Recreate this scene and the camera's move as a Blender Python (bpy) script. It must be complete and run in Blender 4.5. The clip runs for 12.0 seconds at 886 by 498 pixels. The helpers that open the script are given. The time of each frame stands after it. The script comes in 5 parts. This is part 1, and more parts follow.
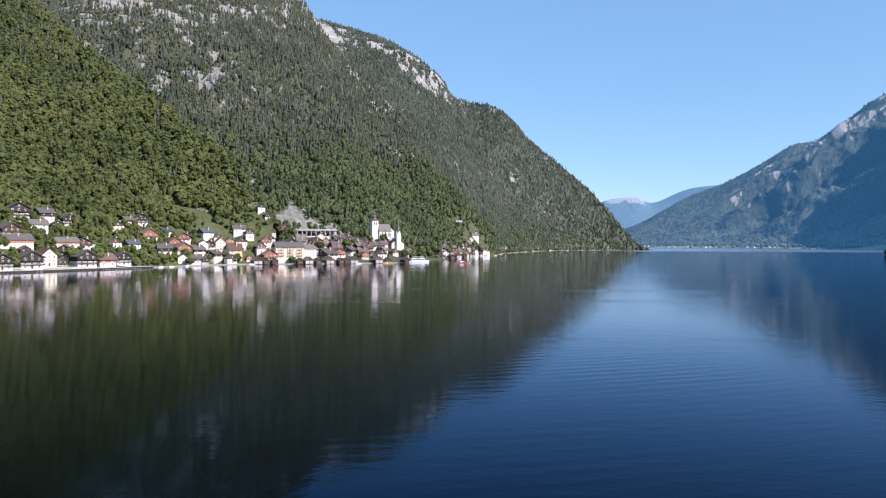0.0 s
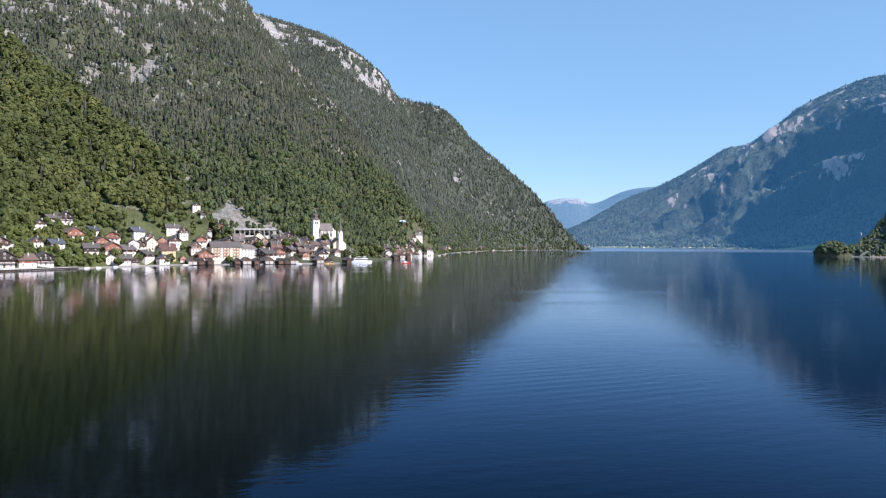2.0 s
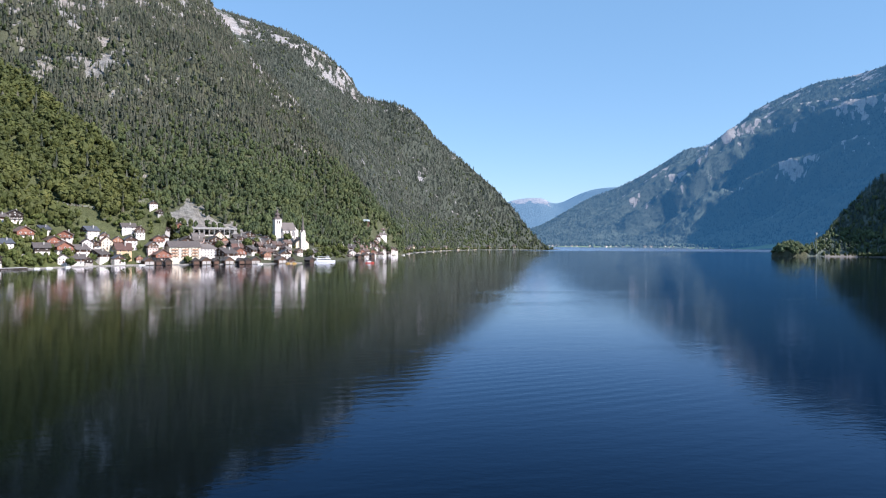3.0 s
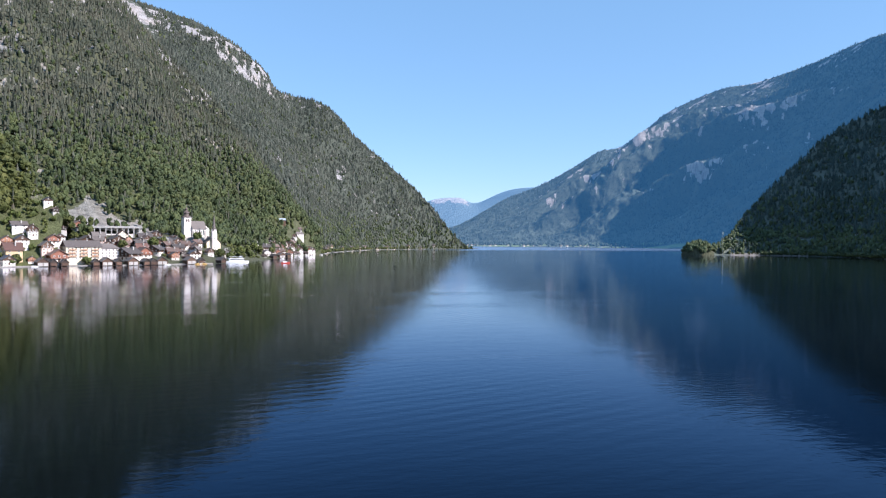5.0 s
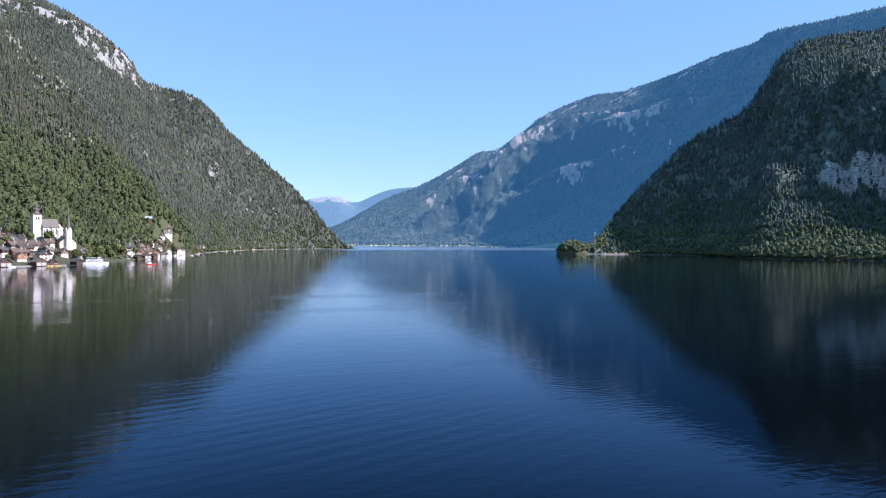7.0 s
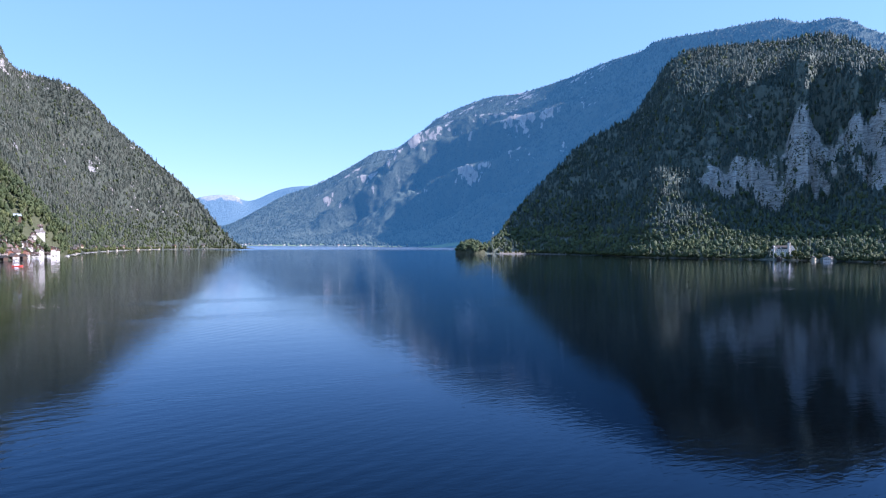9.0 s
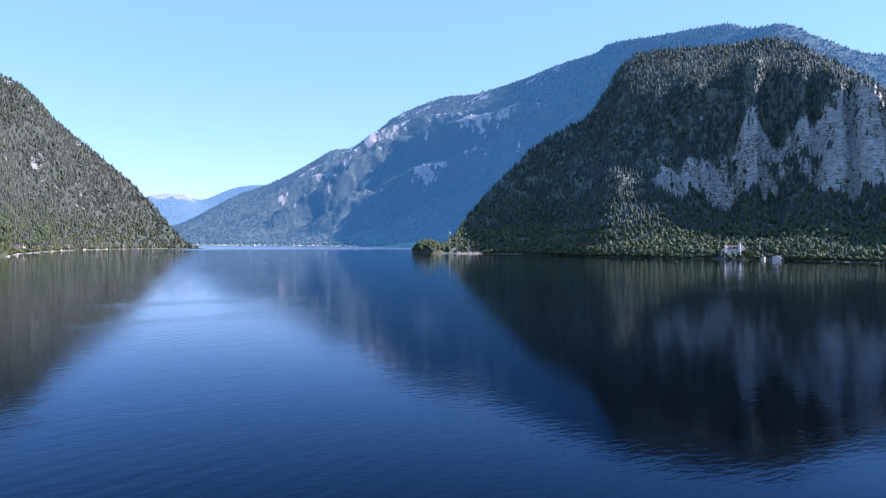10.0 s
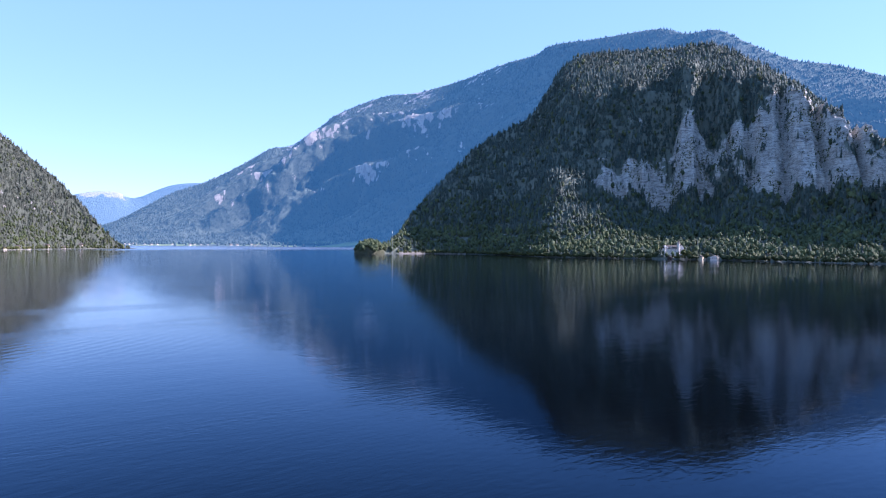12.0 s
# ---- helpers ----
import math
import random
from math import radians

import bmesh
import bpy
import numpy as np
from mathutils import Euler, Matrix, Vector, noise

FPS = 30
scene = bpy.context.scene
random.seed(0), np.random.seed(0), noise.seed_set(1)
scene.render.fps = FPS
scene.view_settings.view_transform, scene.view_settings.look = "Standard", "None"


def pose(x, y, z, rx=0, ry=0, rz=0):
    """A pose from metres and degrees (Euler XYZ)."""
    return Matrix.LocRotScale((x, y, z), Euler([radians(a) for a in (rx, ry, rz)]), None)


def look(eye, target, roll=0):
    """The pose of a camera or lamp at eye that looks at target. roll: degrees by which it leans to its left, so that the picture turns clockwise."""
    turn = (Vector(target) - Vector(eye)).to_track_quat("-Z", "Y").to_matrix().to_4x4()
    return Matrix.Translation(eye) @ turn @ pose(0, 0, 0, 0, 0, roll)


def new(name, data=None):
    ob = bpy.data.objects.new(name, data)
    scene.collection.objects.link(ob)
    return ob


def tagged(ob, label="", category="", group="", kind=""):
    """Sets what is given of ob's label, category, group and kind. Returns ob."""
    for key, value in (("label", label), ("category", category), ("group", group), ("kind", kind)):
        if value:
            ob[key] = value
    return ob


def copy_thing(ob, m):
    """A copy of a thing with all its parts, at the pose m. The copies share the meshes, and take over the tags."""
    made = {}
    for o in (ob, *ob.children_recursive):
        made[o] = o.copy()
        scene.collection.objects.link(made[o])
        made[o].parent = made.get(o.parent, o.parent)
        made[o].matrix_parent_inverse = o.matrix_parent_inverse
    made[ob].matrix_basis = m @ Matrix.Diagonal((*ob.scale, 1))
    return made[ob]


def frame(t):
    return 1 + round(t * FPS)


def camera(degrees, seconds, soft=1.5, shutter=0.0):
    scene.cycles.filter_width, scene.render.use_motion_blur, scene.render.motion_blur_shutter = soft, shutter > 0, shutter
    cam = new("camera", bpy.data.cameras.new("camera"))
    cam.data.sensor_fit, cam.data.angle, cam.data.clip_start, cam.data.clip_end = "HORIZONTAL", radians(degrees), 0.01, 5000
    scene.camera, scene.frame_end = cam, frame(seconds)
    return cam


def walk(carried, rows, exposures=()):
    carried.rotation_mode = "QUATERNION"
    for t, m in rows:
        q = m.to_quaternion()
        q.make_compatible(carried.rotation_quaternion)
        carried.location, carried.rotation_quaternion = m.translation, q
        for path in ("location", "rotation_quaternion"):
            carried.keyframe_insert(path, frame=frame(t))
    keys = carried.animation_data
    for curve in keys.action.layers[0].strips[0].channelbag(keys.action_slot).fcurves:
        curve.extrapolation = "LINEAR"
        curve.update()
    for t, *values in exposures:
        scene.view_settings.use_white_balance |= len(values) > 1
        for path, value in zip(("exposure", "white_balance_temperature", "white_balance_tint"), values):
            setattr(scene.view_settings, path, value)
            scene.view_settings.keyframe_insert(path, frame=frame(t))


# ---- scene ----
from mathutils.bvhtree import BVHTree

# ---- camera and its way ----
cam = camera(63.2, 12.0, 1.2)
# seconds, x, y, z, heading (clockwise), pitch, lean
PATH = [
    (0.0, 0.0, 0.0, 24.0, -0.073, -0.587, 0.346), (0.5, -0.18, 3.36, 24.0, 0.966, -0.575, 0.36),
    (1.0, -0.25, 6.75, 24.0, 2.015, -0.567, 0.375), (1.5, -0.23, 10.16, 24.0, 3.151, -0.563, 0.39),
    (2.0, -0.12, 13.59, 24.0, 4.445, -0.567, 0.42), (2.5, 0.1, 17.04, 24.0, 5.746, -0.575, 0.435),
    (3.0, 0.41, 20.51, 24.0, 7.275, -0.582, 0.43), (5.0, 2.65, 34.62, 24.0, 13.679, -0.583, 0.405),
    (5.5, 3.46, 38.2, 24.0, 15.633, -0.585, 0.4), (6.0, 4.36, 41.81, 24.0, 18.227, -0.577, 0.395),
    (6.5, 5.36, 45.43, 24.0, 20.789, -0.556, 0.39), (7.0, 6.46, 49.08, 24.0, 23.187, -0.541, 0.395),
    (9.0, 11.83, 63.89, 24.0, 31.282, -0.514, 0.395), (9.5, 13.42, 67.65, 24.0, 33.045, -0.513, 0.4),
    (10.0, 15.1, 71.43, 24.0, 34.762, -0.511, 0.395), (10.5, 16.89, 75.23, 24.0, 36.089, -0.507, 0.39),
    (11.0, 18.77, 79.05, 24.0, 37.192, -0.505, 0.4), (11.5, 20.75, 82.89, 24.0, 38.299, -0.495, 0.41),
    (12.0, 22.83, 86.76, 24.0, 39.421, -0.488, 0.42),
]
walk(cam, [(t, pose(x, y, z, 90 + pitch, 0, -yaw) @ pose(0, 0, 0, 0, 0, lean)) for t, x, y, z, yaw, pitch, lean in PATH],
     [(0.0, 0.66, 5650, 18), (3.0, 0.68, 5630, 18), (5.0, 0.75, 5580, 19), (7.0, 0.82, 5500, 21), (9.0, 1.04, 5330, 26), (12.0, 1.22, 5400, 34)])

# ---- light ----
SUN_AZ, SUN_EL = 126.0, 35.0          # heading clockwise from +y, height
world = bpy.data.worlds.new("sky")
scene.world = world
world.use_nodes = True
wn = world.node_tree.nodes
sky = wn.new("ShaderNodeTexSky")
sky.sky_type, sky.sun_disc = "NISHITA", False
sky.sun_elevation, sky.sun_rotation = radians(SUN_EL), radians(SUN_AZ)
sky.altitude, sky.air_density, sky.dust_density, sky.ozone_density = 500, 1.0, 0.0, 1.5
wn["Background"].inputs["Strength"].default_value = 0.11
# a thin even veil over the clear sky
veil = wn.new("ShaderNodeMix")
veil.data_type = "RGBA"
veil.inputs[0].default_value = 0.52
veil.inputs[7].default_value = (1.58, 3.05, 4.1, 1)
world.node_tree.links.new(sky.outputs[0], veil.inputs[6])
world.node_tree.links.new(veil.outputs[2], wn["Background"].inputs["Color"])
lamp = bpy.data.lights.new("sun", "SUN")
lamp.energy, lamp.angle, lamp.color = 5.0, radians(0.53), (1.0, 0.89, 0.74)
sun = new("sun", lamp)
a, e = radians(SUN_AZ), radians(SUN_EL)
sun.matrix_world = look((math.sin(a) * math.cos(e) * 800, math.cos(a) * math.cos(e) * 800, math.sin(e) * 800), (0, 0, 0))


# ---- materials ----
class Mat:
    """A small builder of node materials."""

    def __init__(self, name, rough=0.8, metal=0.0):
        self.m = bpy.data.materials.new(name)
        self.m.use_nodes = True
        self.t = self.m.node_tree
        self.b = self.t.nodes["Principled BSDF"]
        self.set("Roughness", rough)
        self.set("Metallic", metal)

    def set(self, key, value):
        if hasattr(value, "node"):
            self.t.links.new(value, self.b.inputs[key])
        else:
            self.b.inputs[key].default_value = (*value, 1) if isinstance(value, tuple) else value

    def node(self, kind, **inputs):
        n = self.t.nodes.new(kind)
        for k, v in inputs.items():
            self.put(n, k.replace("_", " "), v)
        return n

    def put(self, n, key, v):
        s = n.inputs[int(key)] if key.isdigit() else n.inputs[key]
        if hasattr(v, "node"):
            self.t.links.new(v, s)
        else:
            s.default_value = (*v, 1) if isinstance(v, tuple) and s.type == "RGBA" else v

    def where(self, scale=(1, 1, 1)):
        g = self.node("ShaderNodeNewGeometry")
        m = self.node("ShaderNodeVectorMath", **{"0": g.outputs["Position"], "1": scale})
        m.operation = "MULTIPLY"
        return m.outputs[0]

    def noise(self, size, detail=4.0, rough=0.6, stretch=(1, 1, 1), warp=0.0):
        n = self.node("ShaderNodeTexNoise", Vector=self.where(stretch), Scale=1.0 / size, Detail=detail, Roughness=rough, Distortion=warp)
        return n.outputs["Fac"]

    def ramp(self, fac, *stops):
        r = self.t.nodes.new("ShaderNodeValToRGB")
        while len(r.color_ramp.elements) < len(stops):
            r.color_ramp.elements.new(0.5)
        for el, (pos, c) in zip(r.color_ramp.elements, stops):
            el.position, el.color = pos, (*c, 1) if isinstance(c, tuple) else (c, c, c, 1)
        self.t.links.new(fac, r.inputs[0])
        return r.outputs[0]

    def mix(self, fac, one, two, how="MIX"):
        m = self.t.nodes.new("ShaderNodeMix")
        m.data_type, m.blend_type = "RGBA", how
        for s, v in zip((m.inputs[0], m.inputs[6], m.inputs[7]), (fac, one, two)):
            if hasattr(v, "node"):
                self.t.links.new(v, s)
            else:
                s.default_value = (*v, 1) if isinstance(v, tuple) else v
        return m.outputs[2]

    def attr(self, name):
        n = self.t.nodes.new("ShaderNodeAttribute")
        n.attribute_name = name
        return n.outputs["Fac"]

    def random(self, islands=False):
        if islands:
            return self.node("ShaderNodeNewGeometry").outputs["Random Per Island"]
        return self.node("ShaderNodeObjectInfo").outputs["Random"]

    def bump(self, height, depth, strength=1.0):
        b = self.node("ShaderNodeBump", Height=height, Distance=depth, Strength=strength)
        self.t.links.new(b.outputs[0], self.b.inputs["Normal"])
        return b


def paint(name, colour, rough=0.75, grain=1.5, spread=0.12, metal=0.0):
    """A painted, plastered or wooden surface, uneven at two sizes."""
    m = Mat(name, rough, metal)
    lo, hi = tuple(c * (1 - spread) for c in colour), tuple(min(1, c * (1 + spread)) for c in colour)
    base = m.ramp(m.noise(grain, 5), (0.3, lo), (0.7, hi))
    m.set("Base Color", m.mix(m.random(), base, m.mix(0.5, base, lo, "MULTIPLY" if max(colour) < 0.2 else "MIX")))
    m.bump(m.noise(grain * 0.2, 3), 0.02)
    return m.m


def leaves(name, stops, fine=1.2, stand=40.0, haze_glow=None):
    """Foliage: every spray has its own green, and so has every stand of trees."""
    m = Mat(name, 0.7)
    patch = m.ramp(m.mix(0.5, m.noise(stand * 0.3, 4, 0.65), m.noise(stand * 2.5, 3, 0.6)), (0.41, (0.52, 0.56, 0.52)), (0.59, (1.0, 1.0, 1.0)))
    own = m.mix(0.55, m.ramp(m.random(True), *stops), m.ramp(m.noise(stand, 3, 0.6), (0.25, stops[0][1]), (0.5, stops[len(stops) // 2][1]), (0.78, stops[-1][1])))
    own = m.mix(1.0, own, patch, "MULTIPLY")
    m.set("Base Color", m.mix(m.ramp(m.noise(fine, 3, 0.7), (0.35, 0.0), (0.68, 1.0)), m.mix(1.0, own, (0.74, 0.77, 0.72), "MULTIPLY"), own))
    m.set("Specular IOR Level", 0.25)
    m.bump(m.noise(fine, 3, 0.7), 0.6, 0.55)
    # distance haze imitated by letting the leaves glow faintly
    if haze_glow:
        m.set("Emission Color", haze_glow)
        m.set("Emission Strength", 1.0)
    return m.m


def hillside(name, floor_dark, floor_light, rock_dark, rock_light, grass=(0.09, 0.13, 0.035), size=1.0, haze_glow=None, strata=0.28, runs=0.0):
    """Woodland floor, limestone where 'rock' is high, and meadow where 'meadow' is high."""
    m = Mat(name, 0.9)
    m.set("Specular IOR Level", 0.15)
    big, mid, small = m.noise(60 * size, 5), m.noise(9 * size, 6, 0.65), m.noise(2.2 * size, 5, 0.7)
    soil = m.mix(mid, floor_dark, floor_light)
    streak = m.noise(11 * size, 7, 0.72, (1, 1, 0.22), 0.8)
    bands = m.noise(5 * size, 6, 0.7, (0.3, 0.3, 1.6), 1.2)
    stone = m.mix(strata, m.ramp(streak, (0.38, rock_dark), (0.58, rock_light)), m.ramp(bands, (0.4, rock_dark), (0.56, rock_light)))
    stone = m.mix(m.ramp(big, (0.4, 0.0), (0.75, 0.35)), stone, (0.36, 0.27, 0.19))
    rough = m.node("ShaderNodeMath", **{"0": m.mix(runs, m.mix(0.5, mid, small), streak), "1": -0.5})
    grit = m.node("ShaderNodeMath", **{"0": rough.outputs[0], "1": 3.4})
    grit.operation = "MULTIPLY"
    edge = m.node("ShaderNodeMath", **{"0": m.attr("rock"), "1": grit.outputs[0]})
    edge.operation = "ADD"
    c = m.mix(m.ramp(edge.outputs[0], (0.38, 0.0), (0.56, 1.0)), soil, stone)
    turf = m.ramp(mid, (0.3, tuple(g * 0.7 for g in grass)), (0.7, tuple(g * 1.3 for g in grass)))
    c = m.mix(m.attr("meadow"), c, turf)
    m.set("Base Color", c)
    add = m.node("ShaderNodeMath", **{"0": mid, "1": small})
    m.bump(add.outputs[0], 2.5 * size, 0.9)
    # distance haze imitated by a faint glow of the whole slope
    if haze_glow:
        m.set("Emission Color", haze_glow)
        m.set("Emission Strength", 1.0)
    return m.m


MAT_HILL = hillside("near_hillside", (0.052, 0.06, 0.032), (0.12, 0.12, 0.078), (0.10, 0.10, 0.105), (0.36, 0.34, 0.32), (0.105, 0.12, 0.042), runs=0.5)
HAZE_GLOW = (0.010, 0.040, 0.086)     # blue haze of the air, put into the distant backdrop as emission
MAT_FAR = hillside("backdrop_hillside", (0.08, 0.10, 0.085), (0.125, 0.15, 0.115), (0.2, 0.19, 0.185), (0.47, 0.42, 0.37), (0.19, 0.23, 0.10), 1.8, HAZE_GLOW, runs=0.6)
# plateau: haze put into blue floor colours and a stronger blue emission
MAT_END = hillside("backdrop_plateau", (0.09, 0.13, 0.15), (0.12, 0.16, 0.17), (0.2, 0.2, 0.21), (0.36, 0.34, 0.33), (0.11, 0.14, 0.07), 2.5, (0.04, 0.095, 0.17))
MAT_BEECH = leaves("beech_leaves", ((0.0, (0.034, 0.045, 0.015)), (0.3, (0.058, 0.07, 0.019)), (0.75, (0.093, 0.103, 0.025)), (1.0, (0.145, 0.136, 0.035))))
MAT_SPRUCE = leaves("spruce_needles", ((0.0, (0.042, 0.052, 0.04)), (0.5, (0.075, 0.086, 0.06)), (0.85, (0.108, 0.11, 0.076)), (1.0, (0.17, 0.142, 0.105))), 0.9, 50.0)
# spruce for the shaded east mountain, blue haze mixed into its needle colour
MAT_HAZESPRUCE = leaves("haze_blue_needles", ((0.0, (0.045, 0.075, 0.083)), (0.5, (0.072, 0.11, 0.112)), (0.85, (0.10, 0.138, 0.122)), (1.0, (0.14, 0.162, 0.115))), 0.9, 40.0)
MAT_ASH = leaves("ash_leaves", ((0.0, (0.036, 0.052, 0.024)), (0.4, (0.058, 0.078, 0.031)), (0.8, (0.082, 0.102, 0.036)), (1.0, (0.135, 0.135, 0.044))), 1.2, 30.0)
# crag limestone and floor lightened in colour to make up for missing haze
MAT_LIMESTONE = hillside("haze_paled_limestone", (0.10, 0.122, 0.105), (0.19, 0.21, 0.17), (0.12, 0.128, 0.138), (0.60, 0.59, 0.555), (0.07, 0.098, 0.03), strata=0.7, runs=0.3)
# far trees carry the same emitted haze as their slope
MAT_FARWOOD = leaves("backdrop_wood_leaves", ((0.0, (0.065, 0.09, 0.08)), (0.5, (0.09, 0.115, 0.09)), (1.0, (0.12, 0.14, 0.10))), 3.0, 80.0, HAZE_GLOW)
# headland: ground and needles greyed in base colour to imitate distance haze
MAT_HEADLAND = hillside("headland_slope", (0.058, 0.068, 0.05), (0.105, 0.115, 0.09), (0.15, 0.15, 0.155), (0.42, 0.40, 0.39))
MAT_HAZEGREYSPRUCE = leaves("haze_grey_needles", ((0.0, (0.055, 0.068, 0.056)), (0.5, (0.085, 0.098, 0.078)), (0.85, (0.112, 0.12, 0.095)), (1.0, (0.155, 0.145, 0.115))), 1.2, 60.0)
MAT_GARDEN = leaves("garden_leaves", ((0.0, (0.05, 0.068, 0.018)), (0.4, (0.078, 0.098, 0.024)), (0.8, (0.11, 0.128, 0.03)), (1.0, (0.15, 0.15, 0.045))), 0.8, 16.0)
# lakeside greens lightened and blued in colour to lift the hazy, shaded shore
MAT_LAKEWOOD = leaves("lakeside_leaves", ((0.0, (0.046, 0.072, 0.048)), (0.4, (0.074, 0.106, 0.058)), (0.8, (0.108, 0.138, 0.06)), (1.0, (0.165, 0.17, 0.062))), 1.2, 45.0)
MAT_BARK = paint("bark", (0.09, 0.07, 0.05), 0.9, 0.4)


def water_material():
    m = Mat("lake_water", 0.05)
    # wind ripples over slow swell, with calmer patches, thin wind streaks and the rings of an old wake
    swell = m.noise(8, 2, 0.5, (0.5, 1.4, 1), 0.2)
    ripple = m.noise(1.5, 3, 0.55, (0.7, 1.4, 1), 0.3)
    streaks = m.ramp(m.noise(38, 3, 0.5, (0.06, 1.0, 1), 0.3), (0.58, 0.0), (0.63, 1.0), (0.68, 0.0))
    calm = m.mix(streaks, m.ramp(m.noise(230, 3, 0.5, (0.5, 1.2, 1)), (0.35, 0.35), (0.65, 0.85)), (1.6, 1.6, 1.6))
    off = m.node("ShaderNodeVectorMath", **{"0": m.where(), "1": (70.0, -420.0, 0.0)})
    rings = m.node("ShaderNodeTexWave", Vector=off.outputs[0], Scale=0.09, Distortion=1.5, Detail=1.0)
    rings.wave_type, rings.rings_direction = "RINGS", "Z"
    wake = m.ramp(m.noise(120, 3, 0.5, (0.6, 1.3, 1)), (0.48, 0.0), (0.62, 1.0))
    depth = m.node("ShaderNodeMath", **{"0": calm, "1": 0.032})
    depth.operation = "MULTIPLY"
    b1 = m.node("ShaderNodeBump", Height=swell, Distance=0.026, Strength=1.0)
    b2 = m.node("ShaderNodeBump", Height=ripple, Distance=depth.outputs[0], Strength=1.0, Normal=b1.outputs[0])
    b3 = m.node("ShaderNodeBump", Height=rings.outputs["Fac"], Distance=0.012, Strength=wake, Normal=b2.outputs[0])
    body = m.node("ShaderNodeBsdfDiffuse", Color=m.mix(m.noise(180, 3), (0.0011, 0.0010, 0.0007), (0.0014, 0.0014, 0.0012)))
    edge = m.node("ShaderNodeFresnel", IOR=1.25, Normal=b3.outputs[0])
    # a breeze ruffles the far basin beyond the headland
    split = m.node("ShaderNodeSeparateXYZ", Vector=m.where((0.001, 0.001, 0.001)))
    breeze = m.node("ShaderNodeMapRange", Value=split.outputs["Y"])
    for key, val in (("From Min", 1.75), ("From Max", 2.3), ("To Min", 0.05), ("To Max", 0.22)):
        breeze.inputs[key].default_value = val
    shine = m.node("ShaderNodeBsdfGlossy", Color=m.ramp(edge.outputs[0], (0.08, (0.28, 0.6, 1.0)), (0.5, (0.9, 0.92, 1.0))), Roughness=breeze.outputs[0], Normal=b3.outputs[0])
    gain = m.node("ShaderNodeMapRange", Value=edge.outputs[0])
    for key, val in (("From Min", 0.07), ("From Max", 0.88), ("To Min", 0.035), ("To Max", 1.0)):
        gain.inputs[key].default_value = val
    both = m.t.nodes.new("ShaderNodeMixShader")
    m.t.links.new(gain.outputs[0], both.inputs[0])
    m.t.links.new(body.outputs[0], both.inputs[1])
    m.t.links.new(shine.outputs[0], both.inputs[2])
    m.t.links.new(both.outputs[0], m.t.nodes["Material Output"].inputs["Surface"])
    m.t.nodes.remove(m.b)
    return m.m


MAT_WATER = water_material()


# ---- numpy helpers for the land ----
def lattice(seed):
    return np.random.RandomState(seed).rand(256, 256)


LATTICE = lattice(5)


def vnoise(x, y, k=0):
    x, y = np.asarray(x, float) + 37.3 * k, np.asarray(y, float) + 91.7 * k
    i, j = np.floor(x).astype(int), np.floor(y).astype(int)
    fx, fy = x - i, y - j
    fx, fy = fx * fx * (3 - 2 * fx), fy * fy * (3 - 2 * fy)
    g = lambda p, q: LATTICE[p % 256, q % 256]
    top = g(i, j) * (1 - fx) + g(i + 1, j) * fx
    low = g(i, j + 1) * (1 - fx) + g(i + 1, j + 1) * fx
    return (top * (1 - fy) + low * fy) * 2 - 1


def fbm(x, y, octaves=5, gain=0.5, k=0):
    s, a, n = 0, 1.0, 0.0
    for o in range(octaves):
        s = s + a * vnoise(x * 2 ** o, y * 2 ** o, k + o)
        n += a
        a *= gain
    return s / n


def ridged(x, y, octaves=4, k=0):
    s, a, n = 0, 1.0, 0.0
    for o in range(octaves):
        s = s + a * (1 - 2 * np.abs(vnoise(x * 2 ** o, y * 2 ** o, k + o)))
        n += a
        a *= 0.5
    return s / n


def smooth(e0, e1, x):
    t = np.clip((x - e0) / (e1 - e0), 0, 1)
    return t * t * (3 - 2 * t)


def along(points, u):
    """A smooth line through the points, at u from 0 to 1."""
    p = np.array(points, float)
    p = np.vstack([2 * p[0] - p[1], p, 2 * p[-1] - p[-2]])
    s = np.clip(np.asarray(u) * (len(points) - 1), 0, len(points) - 1 - 1e-9)
    i = s.astype(int)
    t = (s - i)[:, None]
    a, b, c, d = p[i], p[i + 1], p[i + 2], p[i + 3]
    return 0.5 * (2 * b + (c - a) * t + (2 * a - 5 * b + 4 * c - d) * t ** 2 + (3 * b - a - 3 * c + d) * t ** 3)


def mesh_from(name, verts, faces, mat, smooth_shade=False):
    """A mesh from arrays of corners and of faces of one size."""
    me = bpy.data.meshes.new(name)
    verts, faces = np.asarray(verts, np.float32), np.asarray(faces, np.int32)
    n, k = faces.shape
    me.vertices.add(len(verts))
    me.vertices.foreach_set("co", verts.ravel())
    me.loops.add(n * k)
    me.loops.foreach_set("vertex_index", faces.ravel())
    me.polygons.add(n)
    me.polygons.foreach_set("loop_start", np.arange(n, dtype=np.int32) * k)
    me.polygons.foreach_set("use_smooth", np.full(n, smooth_shade))
    me.update(calc_edges=True)
    me.materials.append(mat)
    return me


LAND = []


def hump(x, y, cx, cy, rx, ry):
    return np.exp(-((x - cx) / rx) ** 2 - ((y - cy) / ry) ** 2)


